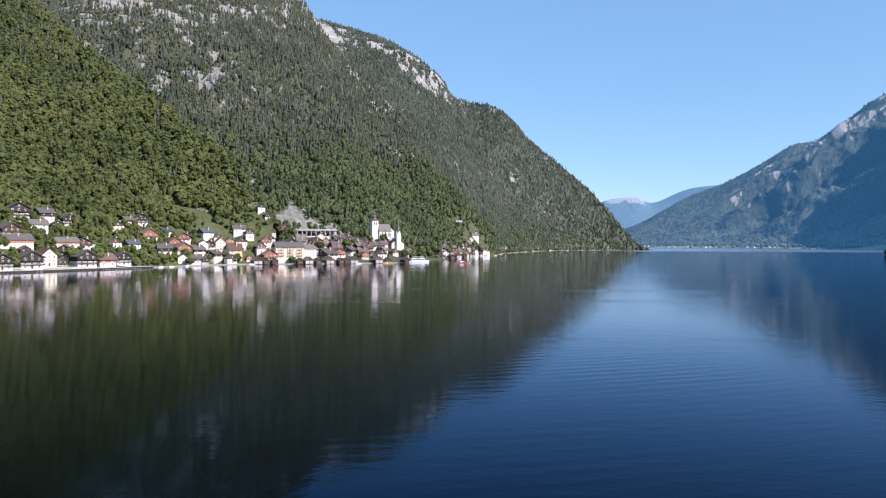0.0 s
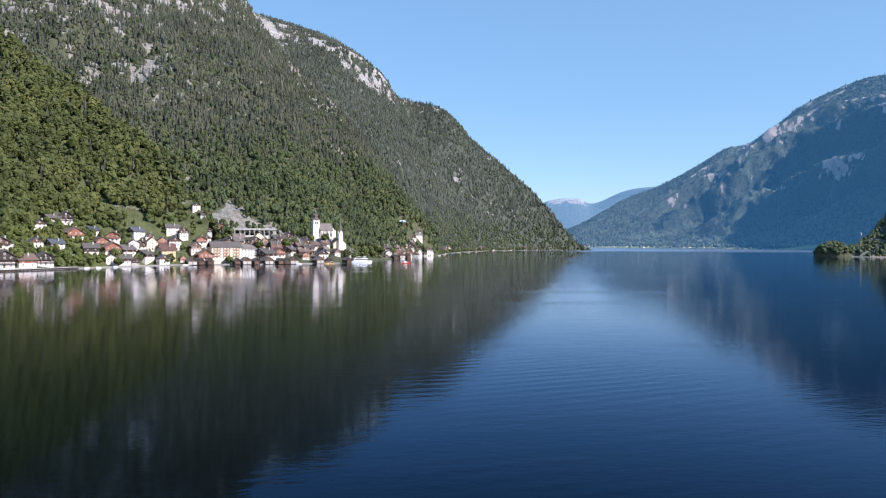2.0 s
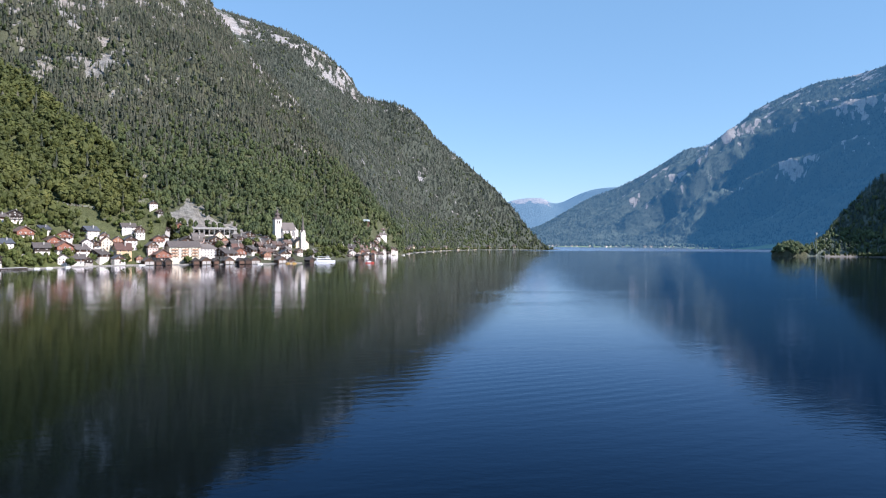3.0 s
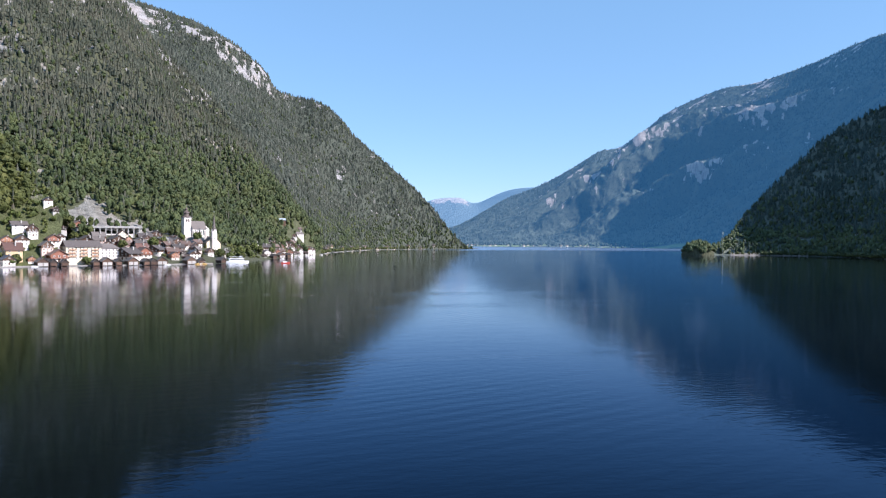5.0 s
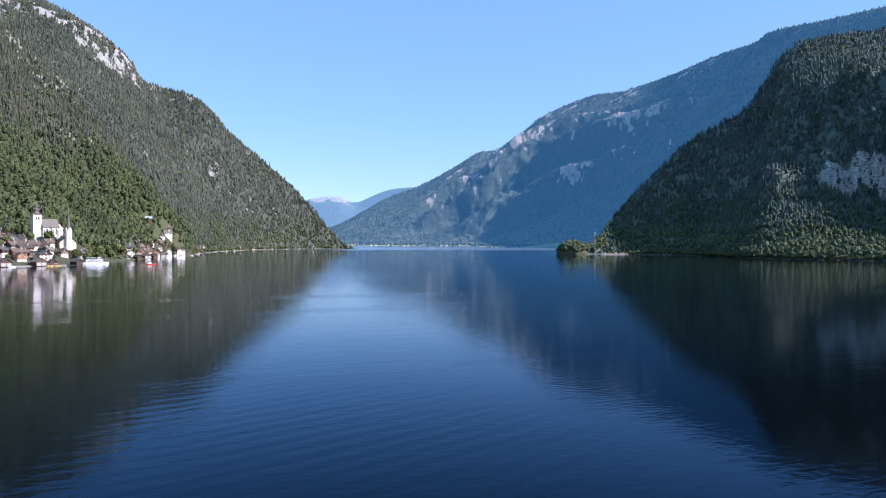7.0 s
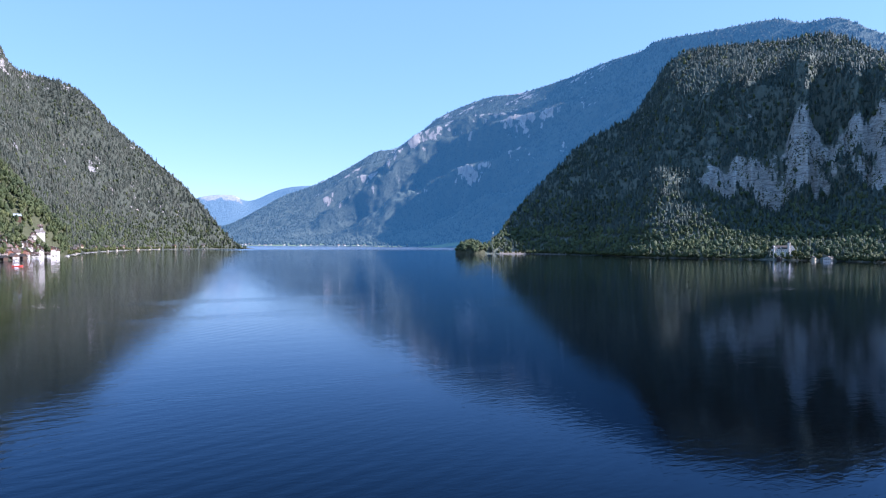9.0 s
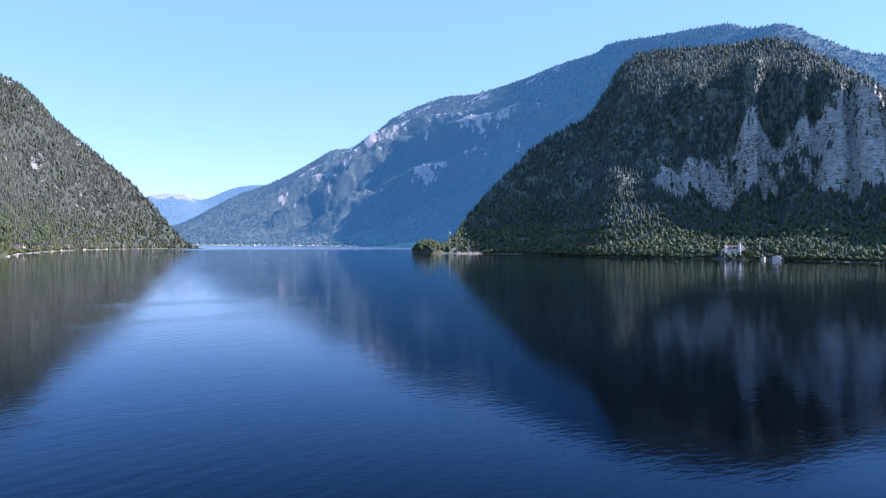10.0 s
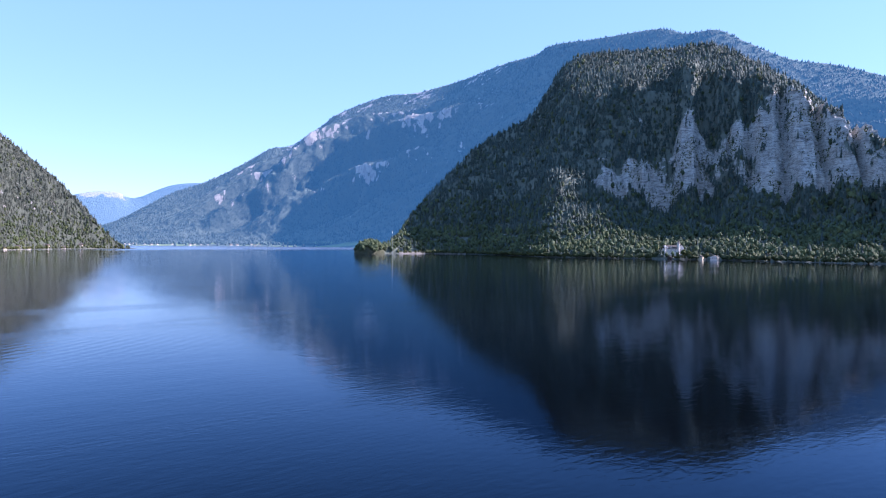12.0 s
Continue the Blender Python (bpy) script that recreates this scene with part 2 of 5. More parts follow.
class Mountain:
    """A slope from a foot line up to a crest, and down behind it."""

    def __init__(self, name, label, foot, crest, nu, nv, profile, rough, rock, meadow, mat, back=500.0, shape=None):
        u = np.linspace(0, 1, nu)
        F, C = along(foot, u), along(crest, u)
        v = np.concatenate([np.linspace(0, 1, nv), [1.06, 1.2, 1.6, 2.2]])
        U, V = np.meshgrid(u, v, indexing="ij")
        vv = np.clip(V, 0, 1)
        prof = np.interp(vv, *zip(*profile)) if shape is None else shape(U, vv)
        P = F[:, None, :] + (C - F)[:, None, :] * vv[..., None]
        P[..., 2] = F[:, None, 2] + (C - F)[:, None, 2] * prof
        D = (C - F)[:, :2]
        D = D / (np.linalg.norm(D, axis=1, keepdims=True) + 1e-6)
        behind = np.maximum(V - 1, 0)
        P[..., :2] += D[:, None, :] * (behind * back)[..., None]
        P[..., 2] -= behind / 1.2 * (C[:, None, 2] + 20) * (behind > 0)
        n = rough(P[..., 0], P[..., 1], U, vv) * np.sin(np.pi * np.clip(vv, 0.0, 1.0)) ** 0.6
        P[..., 2] += n
        P[..., :2] -= D[:, None, :] * (0.6 * n)[..., None]
        P[:, 0, 2] = -6
        self.P, self.U, self.V, self.nv = P, U, V, nv
        self.rock = np.clip(rock(P[..., 0], P[..., 1], P[..., 2], U, V), 0, 1)
        self.meadow = np.clip(meadow(P[..., 0], P[..., 1], P[..., 2], U, V), 0, 1)
        m = len(v)
        idx = np.arange(nu * m).reshape(nu, m)
        quads = np.stack([idx[:-1, :-1], idx[1:, :-1], idx[1:, 1:], idx[:-1, 1:]], -1).reshape(-1, 4)
        me = mesh_from(name, P.reshape(-1, 3), quads, mat, True)
        for key, val in (("rock", self.rock), ("meadow", self.meadow)):
            at = me.attributes.new(key, "FLOAT", "POINT")
            at.data.foreach_set("value", val.astype(np.float32).ravel())
        self.ob = tagged(new(name, me), label, "mountain", kind="structure")
        self.tree = BVHTree.FromPolygons(P.reshape(-1, 3).tolist(), quads.tolist())
        LAND.append(self)

    def scatter(self, rng, per_m2, keep):
        """Random places on the front slope, evenly by area, that pass keep(x, y, z, u, v, rock, meadow)."""
        P = self.P[:, : self.nv + 1]
        a = np.linalg.norm(np.cross(P[1:, :-1, :] - P[:-1, :-1, :], P[:-1, 1:, :] - P[:-1, :-1, :]), axis=-1)
        n = rng.poisson(a * per_m2)
        i, j = np.nonzero(n)
        c = n[i, j]
        i, j = np.repeat(i, c), np.repeat(j, c)
        s, t = rng.rand(len(i)), rng.rand(len(i))

        def at(A):
            w = ((1 - s) * (1 - t), s * (1 - t), s * t, (1 - s) * t)
            q = (A[i, j], A[i + 1, j], A[i + 1, j + 1], A[i, j + 1])
            return sum((k[:, None] if A.ndim == 3 else k) * z for k, z in zip(w, q))

        X = at(P)
        ok = keep(X[:, 0], X[:, 1], X[:, 2], at(self.U[:, : self.nv + 1]), at(self.V[:, : self.nv + 1]), at(self.rock[:, : self.nv + 1]), at(self.meadow[:, : self.nv + 1]), rng)
        # no trees behind the shoulders of the valley
        ok &= (X[:, 0] > -0.70 * X[:, 1] - 40) & (X[:, 0] < 3.4 * (X[:, 1] - 60) + 60)
        return X[ok & (X[:, 2] > 0.6)]


def ground(x, y):
    """Height of the land."""
    best = 0.0
    for m in LAND:
        hit = m.tree.ray_cast(Vector((x, y, 3000)), Vector((0, 0, -1)))[0]
        if hit:
            best = max(best, hit.z)
    return best


# ---- the lake ----
def lake():
    me = mesh_from("lake", [(-5200, -5200, 0), (5200, -5200, 0), (5200, 5200, 0), (-5200, 5200, 0)], [(0, 1, 2, 3)], MAT_WATER)
    tagged(new("water", me), "dark blue rippled lake mirroring mountains and sky", "lake", kind="structure")
    bed = mesh_from("bed", [(-5200, -5200, -9), (5200, -5200, -9), (5200, 5200, -9), (-5200, 5200, -9)], [(0, 1, 2, 3)], MAT_HILL)
    tagged(new("ground", bed), "dark lake bed that carries water and mountains", "ground", kind="structure")


lake()

# ---- the mountains: foot and crest lines in plan ----
none = lambda x, y, z, u, v: x * 0

spur = Mountain(
    "hill_beech", "steep spur with bright green beech wood above the village",
    [(-520, 60, -6), (-430, 250, -6), (-355, 410, -6), (-312, 500, -6), (-278, 565, -6), (-254, 622, -6), (-222, 690, -6), (-180, 728, -6)],
    [(-1250, 700, 640), (-922, 916, 582), (-752, 973, 489), (-604, 979, 379), (-497, 936, 291), (-368, 876, 199), (-255, 820, 115), (-182, 768, 43)],
    170, 150, [(0, 0), (0.01, 0.02), (0.06, 0.035), (0.3, 0.2), (0.6, 0.53), (1, 1)],
    lambda x, y, u, v: 9 * fbm(x / 120, y / 120, 5) * smooth(0.1, 0.5, v) + 1.2 * fbm(x / 25, y / 25, 3, k=4),
    lambda x, y, z, u, v: smooth(0.55, 0.75, fbm(x / 35, y / 35, 4, k=7)) * smooth(0.5, 0.8, v) + 0.8 * hump(x, y, -206, 786, 12, 7) + 0.7 * hump(x, y, -232, 800, 8, 5),
    lambda x, y, z, u, v: np.maximum(0.55, smooth(0.3, 0.16, v) * smooth(-0.35, 0.1, fbm(x / 40, y / 40, 3, k=2))),
    MAT_HILL, 200)

massif = Mountain(
    "mountain_west", "steep forested mountain with pale limestone crags",
    [(-1500, 420, -6), (-900, 560, -6), (-420, 700, -6), (-215, 733, -6), (-131, 745, -6), (-53, 797, -6), (-15, 900, -6), (15, 1000, -6), (45, 1110, -6), (72, 1210, -6), (92, 1290, -6)],
    [(-1900, 1500, 800), (-1566, 1685, 830), (-1233, 2000, 940), (-839, 2195, 970), (-600, 2263, 910), (-440, 2190, 755), (-302, 2058, 558), (-140, 1845, 374), (-28, 1640, 212), (50, 1449, 84), (93, 1310, 15)],
    260, 210, [(0, 0), (0.012, 0.012), (0.05, 0.028), (0.1, 0.055), (0.3, 0.24), (0.7, 0.68), (1, 1)],
    lambda x, y, u, v: smooth(0.06, 0.4, v) * (45 * fbm(x / 420, y / 420, 4, k=1) + 22 * ridged(x / 130, y / 260, 4, k=3)),
    lambda x, y, z, u, v: smooth(0.2, 0.75, 1.2 * fbm(x / 20, y / 30, 5, 0.8, k=9) + 0.17 * smooth(150, 300, z) + 0.3 * smooth(330, 800, z) + 0.25 * smooth(0.93, 1.0, v) * smooth(180, 300, z) - 0.2 * smooth(200, 80, z)
        + 0.5 * hump(x, y, -620, 1480, 120, 110) + 0.5 * hump(x, y, -420, 1260, 60, 60) + 0.3 * hump(x, y, -160, 1790, 40, 60) + 0.2 * hump(x, y, 0, 1540, 25, 45)
        + 1.5 * hump(x, y, -166, 892, 46, 19) + 1.4 * hump(x, y, -192, 912, 18, 34) + 1.2 * hump(x, y, 76, 1304, 7, 7) + 1.1 * hump(x, y, 4, 1318, 9, 14) + 1.2 * hump(x, y, -262, 990, 8, 6) + 0.9 * hump(x, y, -206, 800, 16, 12)),
    lambda x, y, z, u, v: np.maximum(0.0 * v, 0.2 * smooth(0.08, 0.12, v) * smooth(420, 200, z)),
    MAT_HILL, 400)

headland = Mountain(
    "mountain_headland", "forested mountain falling to a lake headland, limestone cliffs near its crest",
    [(-200, 1200, -6), (60, 1280, -6), (120, 1450, -6), (160, 1620, -6), (215, 1800, -6), (270, 1950, -6), (350, 2080, -6), (440, 2180, -6), (520, 2250, -6), (580, 2285, -6), (615, 2300, -6), (632, 2310, -6)],
    [(-656, 2722, 931), (-452, 2713, 848), (-313, 2702, 804), (-184, 2674, 751), (-67, 2639, 659), (16, 2600, 549), (186, 2553, 491), (282, 2514, 386), (412, 2466, 274), (525, 2403, 155), (596, 2345, 51), (640, 2316, 2)],
    230, 170, [(0, 0), (0.015, 0.008), (0.06, 0.03), (0.25, 0.2), (0.6, 0.6), (0.85, 0.9), (1, 1)],
    lambda x, y, u, v: smooth(0.05, 0.4, v) * (30 * fbm(x / 330, y / 330, 4, k=11) + 18 * ridged(x / 110, y / 240, 4, k=13)),
    lambda x, y, z, u, v: smooth(0.34, 0.8, 1.1 * fbm(x / 26, y / 40, 5, 0.8, k=15) + 0.06 + 0.4 * smooth(0.66, 0.8, v) * smooth(1.0, 0.96, v) * smooth(430, 520, z) + 0.3 * hump(x, y, -75, 2380, 60, 70) + 0.9 * hump(x, y, 92, 1345, 14, 30) + 0.06 - 0.2 * smooth(120, 40, z)),
    none, MAT_HEADLAND, 500)

ROT = lambda u, v, k, s: u * k + (1 - v) * s


def rib(u, v, k, s, turn, seed):
    """Leaning spurs: a long gentle side up to an edge, and a short steep side. Gives height and steepness."""
    q = ROT(u, v, k, s) + turn + 0.22 * fbm(u * 22, v * 9, 5, 0.6, k=seed)
    f = q - np.floor(q)
    return np.where(f < 0.6, f / 0.6, (1 - f) / 0.4), smooth(0.52, 0.6, f) * smooth(0.85, 0.66, f)


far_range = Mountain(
    "backdrop_range", "long haze-blue mountain range with pale rock spurs beyond the lake",
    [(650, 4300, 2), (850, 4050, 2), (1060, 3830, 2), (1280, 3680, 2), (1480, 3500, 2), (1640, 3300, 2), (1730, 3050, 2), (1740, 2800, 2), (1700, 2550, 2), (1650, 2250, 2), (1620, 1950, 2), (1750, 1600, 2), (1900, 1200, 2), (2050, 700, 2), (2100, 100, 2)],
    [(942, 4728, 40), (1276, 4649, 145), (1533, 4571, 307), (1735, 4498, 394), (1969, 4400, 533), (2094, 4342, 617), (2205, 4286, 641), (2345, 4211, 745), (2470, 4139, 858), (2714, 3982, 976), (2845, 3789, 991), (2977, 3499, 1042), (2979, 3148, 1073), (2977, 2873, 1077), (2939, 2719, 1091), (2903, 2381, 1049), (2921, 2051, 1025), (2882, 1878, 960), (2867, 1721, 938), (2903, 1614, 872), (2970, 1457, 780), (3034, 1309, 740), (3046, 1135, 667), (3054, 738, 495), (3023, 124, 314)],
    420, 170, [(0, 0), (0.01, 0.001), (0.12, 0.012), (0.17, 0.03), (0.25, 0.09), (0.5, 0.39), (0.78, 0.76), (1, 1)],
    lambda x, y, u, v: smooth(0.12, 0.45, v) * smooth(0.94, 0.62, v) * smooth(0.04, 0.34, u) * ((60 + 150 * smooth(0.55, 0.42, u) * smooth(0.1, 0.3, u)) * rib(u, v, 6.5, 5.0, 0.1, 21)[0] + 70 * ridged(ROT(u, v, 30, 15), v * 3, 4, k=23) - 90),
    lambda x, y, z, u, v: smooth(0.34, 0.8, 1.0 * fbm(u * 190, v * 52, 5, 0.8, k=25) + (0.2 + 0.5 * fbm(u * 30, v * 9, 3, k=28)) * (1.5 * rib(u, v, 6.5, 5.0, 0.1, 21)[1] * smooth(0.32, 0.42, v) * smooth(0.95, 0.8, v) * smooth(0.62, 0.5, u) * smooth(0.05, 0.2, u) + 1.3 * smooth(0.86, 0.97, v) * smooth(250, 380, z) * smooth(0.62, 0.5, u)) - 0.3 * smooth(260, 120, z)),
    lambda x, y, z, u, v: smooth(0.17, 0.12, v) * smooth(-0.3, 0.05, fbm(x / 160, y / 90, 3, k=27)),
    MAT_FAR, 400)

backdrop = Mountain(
    "backdrop_plateau", "plateau mountains in painted pale blue haze at the end of the valley", 
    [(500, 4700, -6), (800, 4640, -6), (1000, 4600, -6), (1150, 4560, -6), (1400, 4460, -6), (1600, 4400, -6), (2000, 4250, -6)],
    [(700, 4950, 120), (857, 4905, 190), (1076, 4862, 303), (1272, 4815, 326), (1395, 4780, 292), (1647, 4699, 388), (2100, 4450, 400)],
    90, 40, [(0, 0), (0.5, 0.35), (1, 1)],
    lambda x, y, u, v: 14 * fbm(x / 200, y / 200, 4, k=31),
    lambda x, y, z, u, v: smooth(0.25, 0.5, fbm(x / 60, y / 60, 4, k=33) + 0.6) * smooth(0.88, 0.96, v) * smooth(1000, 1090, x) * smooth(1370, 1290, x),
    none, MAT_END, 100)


CRAG_CREST = [(945, 1394, 13), (1147, 1556, 111), (1279, 1579, 215), (1381, 1555, 307), (1498, 1496, 383), (1590, 1454, 531), (1658, 1388, 563), (1733, 1271, 561), (1795, 1137, 560), (1777, 1047, 518), (1735, 909, 433), (1674, 804, 349), (1606, 706, 256), (1555, 614, 177), (1568, 214, 117), (1600, -300, 110)]


def cliff_shape(u, v):
    """Wooded apron, then a cliff band that fades out towards the headland, then a wooded top."""
    top = np.interp(u, np.linspace(0, 1, len(CRAG_CREST)), [c[2] for c in CRAG_CREST])
    apron = np.clip((108 + 20 * np.sin(u * 23) + 14 * np.sin(u * 61 + 1)) / top, 0.15, 0.62)
    soft = np.interp(v, [0, 0.01, 0.08, 0.35, 0.7, 1], [0, 0.02, 0.05, 0.28, 0.66, 1])
    rise = apron + (1 - apron) * 0.62
    hard = np.where(v < 0.1, 0.045 * np.minimum(1, v / 0.1 + 0.2 * (v > 0)), 0.045 + (apron - 0.045) * np.clip((v - 0.1) / 0.34, 0, 1) ** 1.15)
    hard = np.where(v > 0.44, apron + (rise - apron) * np.clip((v - 0.44) / 0.17, 0, 1), hard)
    hard = np.where(v > 0.61, rise + (1 - rise) * (v - 0.61) / 0.39, hard)
    k = smooth(0.3, 0.5, u)
    return soft * (1 - k) + hard * k


def cliff_band(u, v):
    """1 on the cliffs of the eastern mountain, between a wooded apron and an uneven upper edge."""
    top = np.interp(u, np.linspace(0, 1, len(CRAG_CREST)), [c[2] for c in CRAG_CREST])
    z = cliff_shape(u, v) * top + 14 * vnoise(u * 30, v * 9, 44)
    edge = np.interp(u, [0.36, 0.385, 0.42, 0.46, 0.49, 0.505, 0.52, 0.535, 0.55, 0.57, 0.6, 0.64, 0.68, 0.72, 0.76, 0.8, 0.86, 0.92], [130, 165, 190, 190, 210, 265, 295, 265, 215, 230, 255, 300, 360, 335, 290, 240, 170, 110])
    edge = edge + 18 * fbm(u * 45, v * 2, 3, 0.6, k=50)
    return smooth(100, 128, z + 14 * np.sin(u * 41) - 14 * np.sin(u * 23)) * smooth(edge + 30, edge - 30, z) * smooth(0.36, 0.4, u) * smooth(0.93, 0.85, u)


def buttress(u, v):
    """Tall rock pillars that stand out of the cliff, with gullies between them."""
    lean = u + 0.02 * (v - 0.5) + 0.006 * fbm(v * 9, u * 9, 3, k=52)
    pillars = sum(h * np.minimum(1, 1.7 * np.clip(1 - np.abs(lean - c) / w, 0, 1)) for c, w, h in ((0.52, 0.018, 40), (0.575, 0.016, 14), (0.602, 0.016, 20), (0.645, 0.022, 24), (0.69, 0.024, 34), (0.737, 0.022, 28), (0.78, 0.022, 24), (0.82, 0.02, 20), (0.45, 0.02, 18), (0.41, 0.014, 12)))
    return pillars * smooth(0.36, 0.44, v) * smooth(0.8, 0.62, v)


crag = Mountain(
    "mountain_east", "dark shaded forested mountain with a tall grey limestone cliff",
    [(885, 1385, -6), (1000, 1335, -6), (1058, 1262, -6), (1050, 1160, -6), (1010, 1040, -6), (990, 960, -6), (1010, 880, -6), (1050, 800, -6), (1078, 745, -6), (1082, 660, -6), (1082, 575, -6), (1086, 453, -6), (1095, 330, -6), (1110, 150, -6), (1150, -150, -6), (1200, -500, -6)],
    CRAG_CREST,
    440, 260, None,
    lambda x, y, u, v: smooth(0.1, 0.4, v) * (0.3 + 0.7 * smooth(0.15, 0.4, u)) * (24 * fbm(x / 260, y / 260, 4, k=41) + 12 * ridged(x / 90 + v * 2, y / 90, 4, k=43))
    + buttress(u, v) + cliff_band(u, v) * (14 * ridged(u * 60, v * 3, 4, k=47) + 8 * ridged(u * 150, v * 9, 3, k=46) + 10 * fbm(u * 30, v * 70, 3, k=49)),
    lambda x, y, z, u, v: smooth(0.25, 0.75, 0.75 * fbm(x / 45, z / 60, 5, 0.7, k=45) + 0.6 * cliff_band(u, v) + 0.45 * fbm(u * 60, v * 12, 4, 0.6, k=48) * cliff_band(u, v) + 0.06 + 0.6 * hump(u, v, 0.425, 0.57, 0.045, 0.1) * (0.1 + fbm(u * 60, v * 70, 3, k=55)) + 0.3 * hump(u, v, 0.58, 0.8, 0.014, 0.06) + 0.45 * hump(u, v, 0.69, 0.8, 0.035, 0.2)),
    none, MAT_LIMESTONE, 400, cliff_shape)

south = Mountain(
    "mountain_south", "wooded hills that close the valley behind the water",
    [(1250, -450, -6), (900, -900, -6), (300, -1100, -6), (-300, -900, -6), (-600, -400, -6), (-600, 60, -6)],
    [(2100, -700, 300), (1700, -1900, 420), (400, -2400, 450), (-900, -2000, 600), (-1700, -800, 700), (-1900, 200, 700)],
    80, 50, [(0, 0), (0.2, 0.12), (1, 1)],
    lambda x, y, u, v: 40 * fbm(x / 400, y / 400, 4, k=51), none, none, MAT_HILL, 300)


# ---- crowns ----
def unit_blob(seed):
    """A lumpy crown of 20 facets, unit size."""
    g = (1 + 5 ** 0.5) / 2
    v = np.array([(-1, g, 0), (1, g, 0), (-1, -g, 0), (1, -g, 0), (0, -1, g), (0, 1, g), (0, -1, -g), (0, 1, -g), (g, 0, -1), (g, 0, 1), (-g, 0, -1), (-g, 0, 1)])
    f = np.array([(0, 11, 5), (0, 5, 1), (0, 1, 7), (0, 7, 10), (0, 10, 11), (1, 5, 9), (5, 11, 4), (11, 10, 2), (10, 7, 6), (7, 1, 8), (3, 9, 4), (3, 4, 2), (3, 2, 6), (3, 6, 8), (3, 8, 9), (4, 9, 5), (2, 4, 11), (6, 2, 10), (8, 6, 7), (9, 8, 1)])
    return v / np.linalg.norm(v[0]), f


def unit_spruce(tiers=3, sides=6):
    """Stacked skirts of branches, unit height and width."""
    v, f = [], []
    for k in range(tiers):
        z0, z1 = 0.08 + 0.9 * k / tiers, min(1.0, 0.08 + 0.9 * (k + 1.55) / tiers)
        r = 1.0 - 0.72 * k / tiers
        o = len(v)
        v += [(r * math.cos(2 * math.pi * (s + 0.5 * k) / sides), r * math.sin(2 * math.pi * (s + 0.5 * k) / sides), z0) for s in range(sides)] + [(0, 0, z1)]
        f += [(o + s, o + (s + 1) % sides, o + sides) for s in range(sides)]
    return np.array(v), np.array(f)


def crowd(name, label, X, rng, unit, width, height, mat, jitter=0.28, lift=0.0, lumps=1):
    """A wood as one object: every crown is a shape of its own."""
    V, Fc = unit
    X = np.repeat(X, lumps, 0)
    n = len(X)
    w = width[0] + (width[1] - width[0]) * rng.rand(n)
    h = height[0] + (height[1] - height[0]) * rng.rand(n) ** 1.3
    if lumps > 1:
        first = (np.arange(n) % lumps == 0)
        off = rng.randn(n, 3) * w[:, None] * np.array([0.55, 0.55, 0.35])
        X = X + off * (~first)[:, None]
        w, h = w * np.where(first, 1, 0.72), h * np.where(first, 1, 0.72)
    turn = rng.rand(n) * 2 * math.pi
    J = 1 + jitter * (rng.rand(n, len(V), 1) * 2 - 1)
    Q = V[None] * J
    c, s = np.cos(turn)[:, None], np.sin(turn)[:, None]
    out = np.empty((n, len(V), 3))
    out[..., 0] = (Q[..., 0] * c - Q[..., 1] * s) * w[:, None] + X[:, None, 0]
    out[..., 1] = (Q[..., 0] * s + Q[..., 1] * c) * w[:, None] + X[:, None, 1]
    out[..., 2] = Q[..., 2] * h[:, None] + X[:, None, 2] + lift * h[:, None]
    faces = (Fc[None] + (np.arange(n) * len(V))[:, None, None]).reshape(-1, 3)
    ob = new(name, mesh_from(name, out.reshape(-1, 3), faces, mat))
    return tagged(ob, label, "forest", kind="stuff")


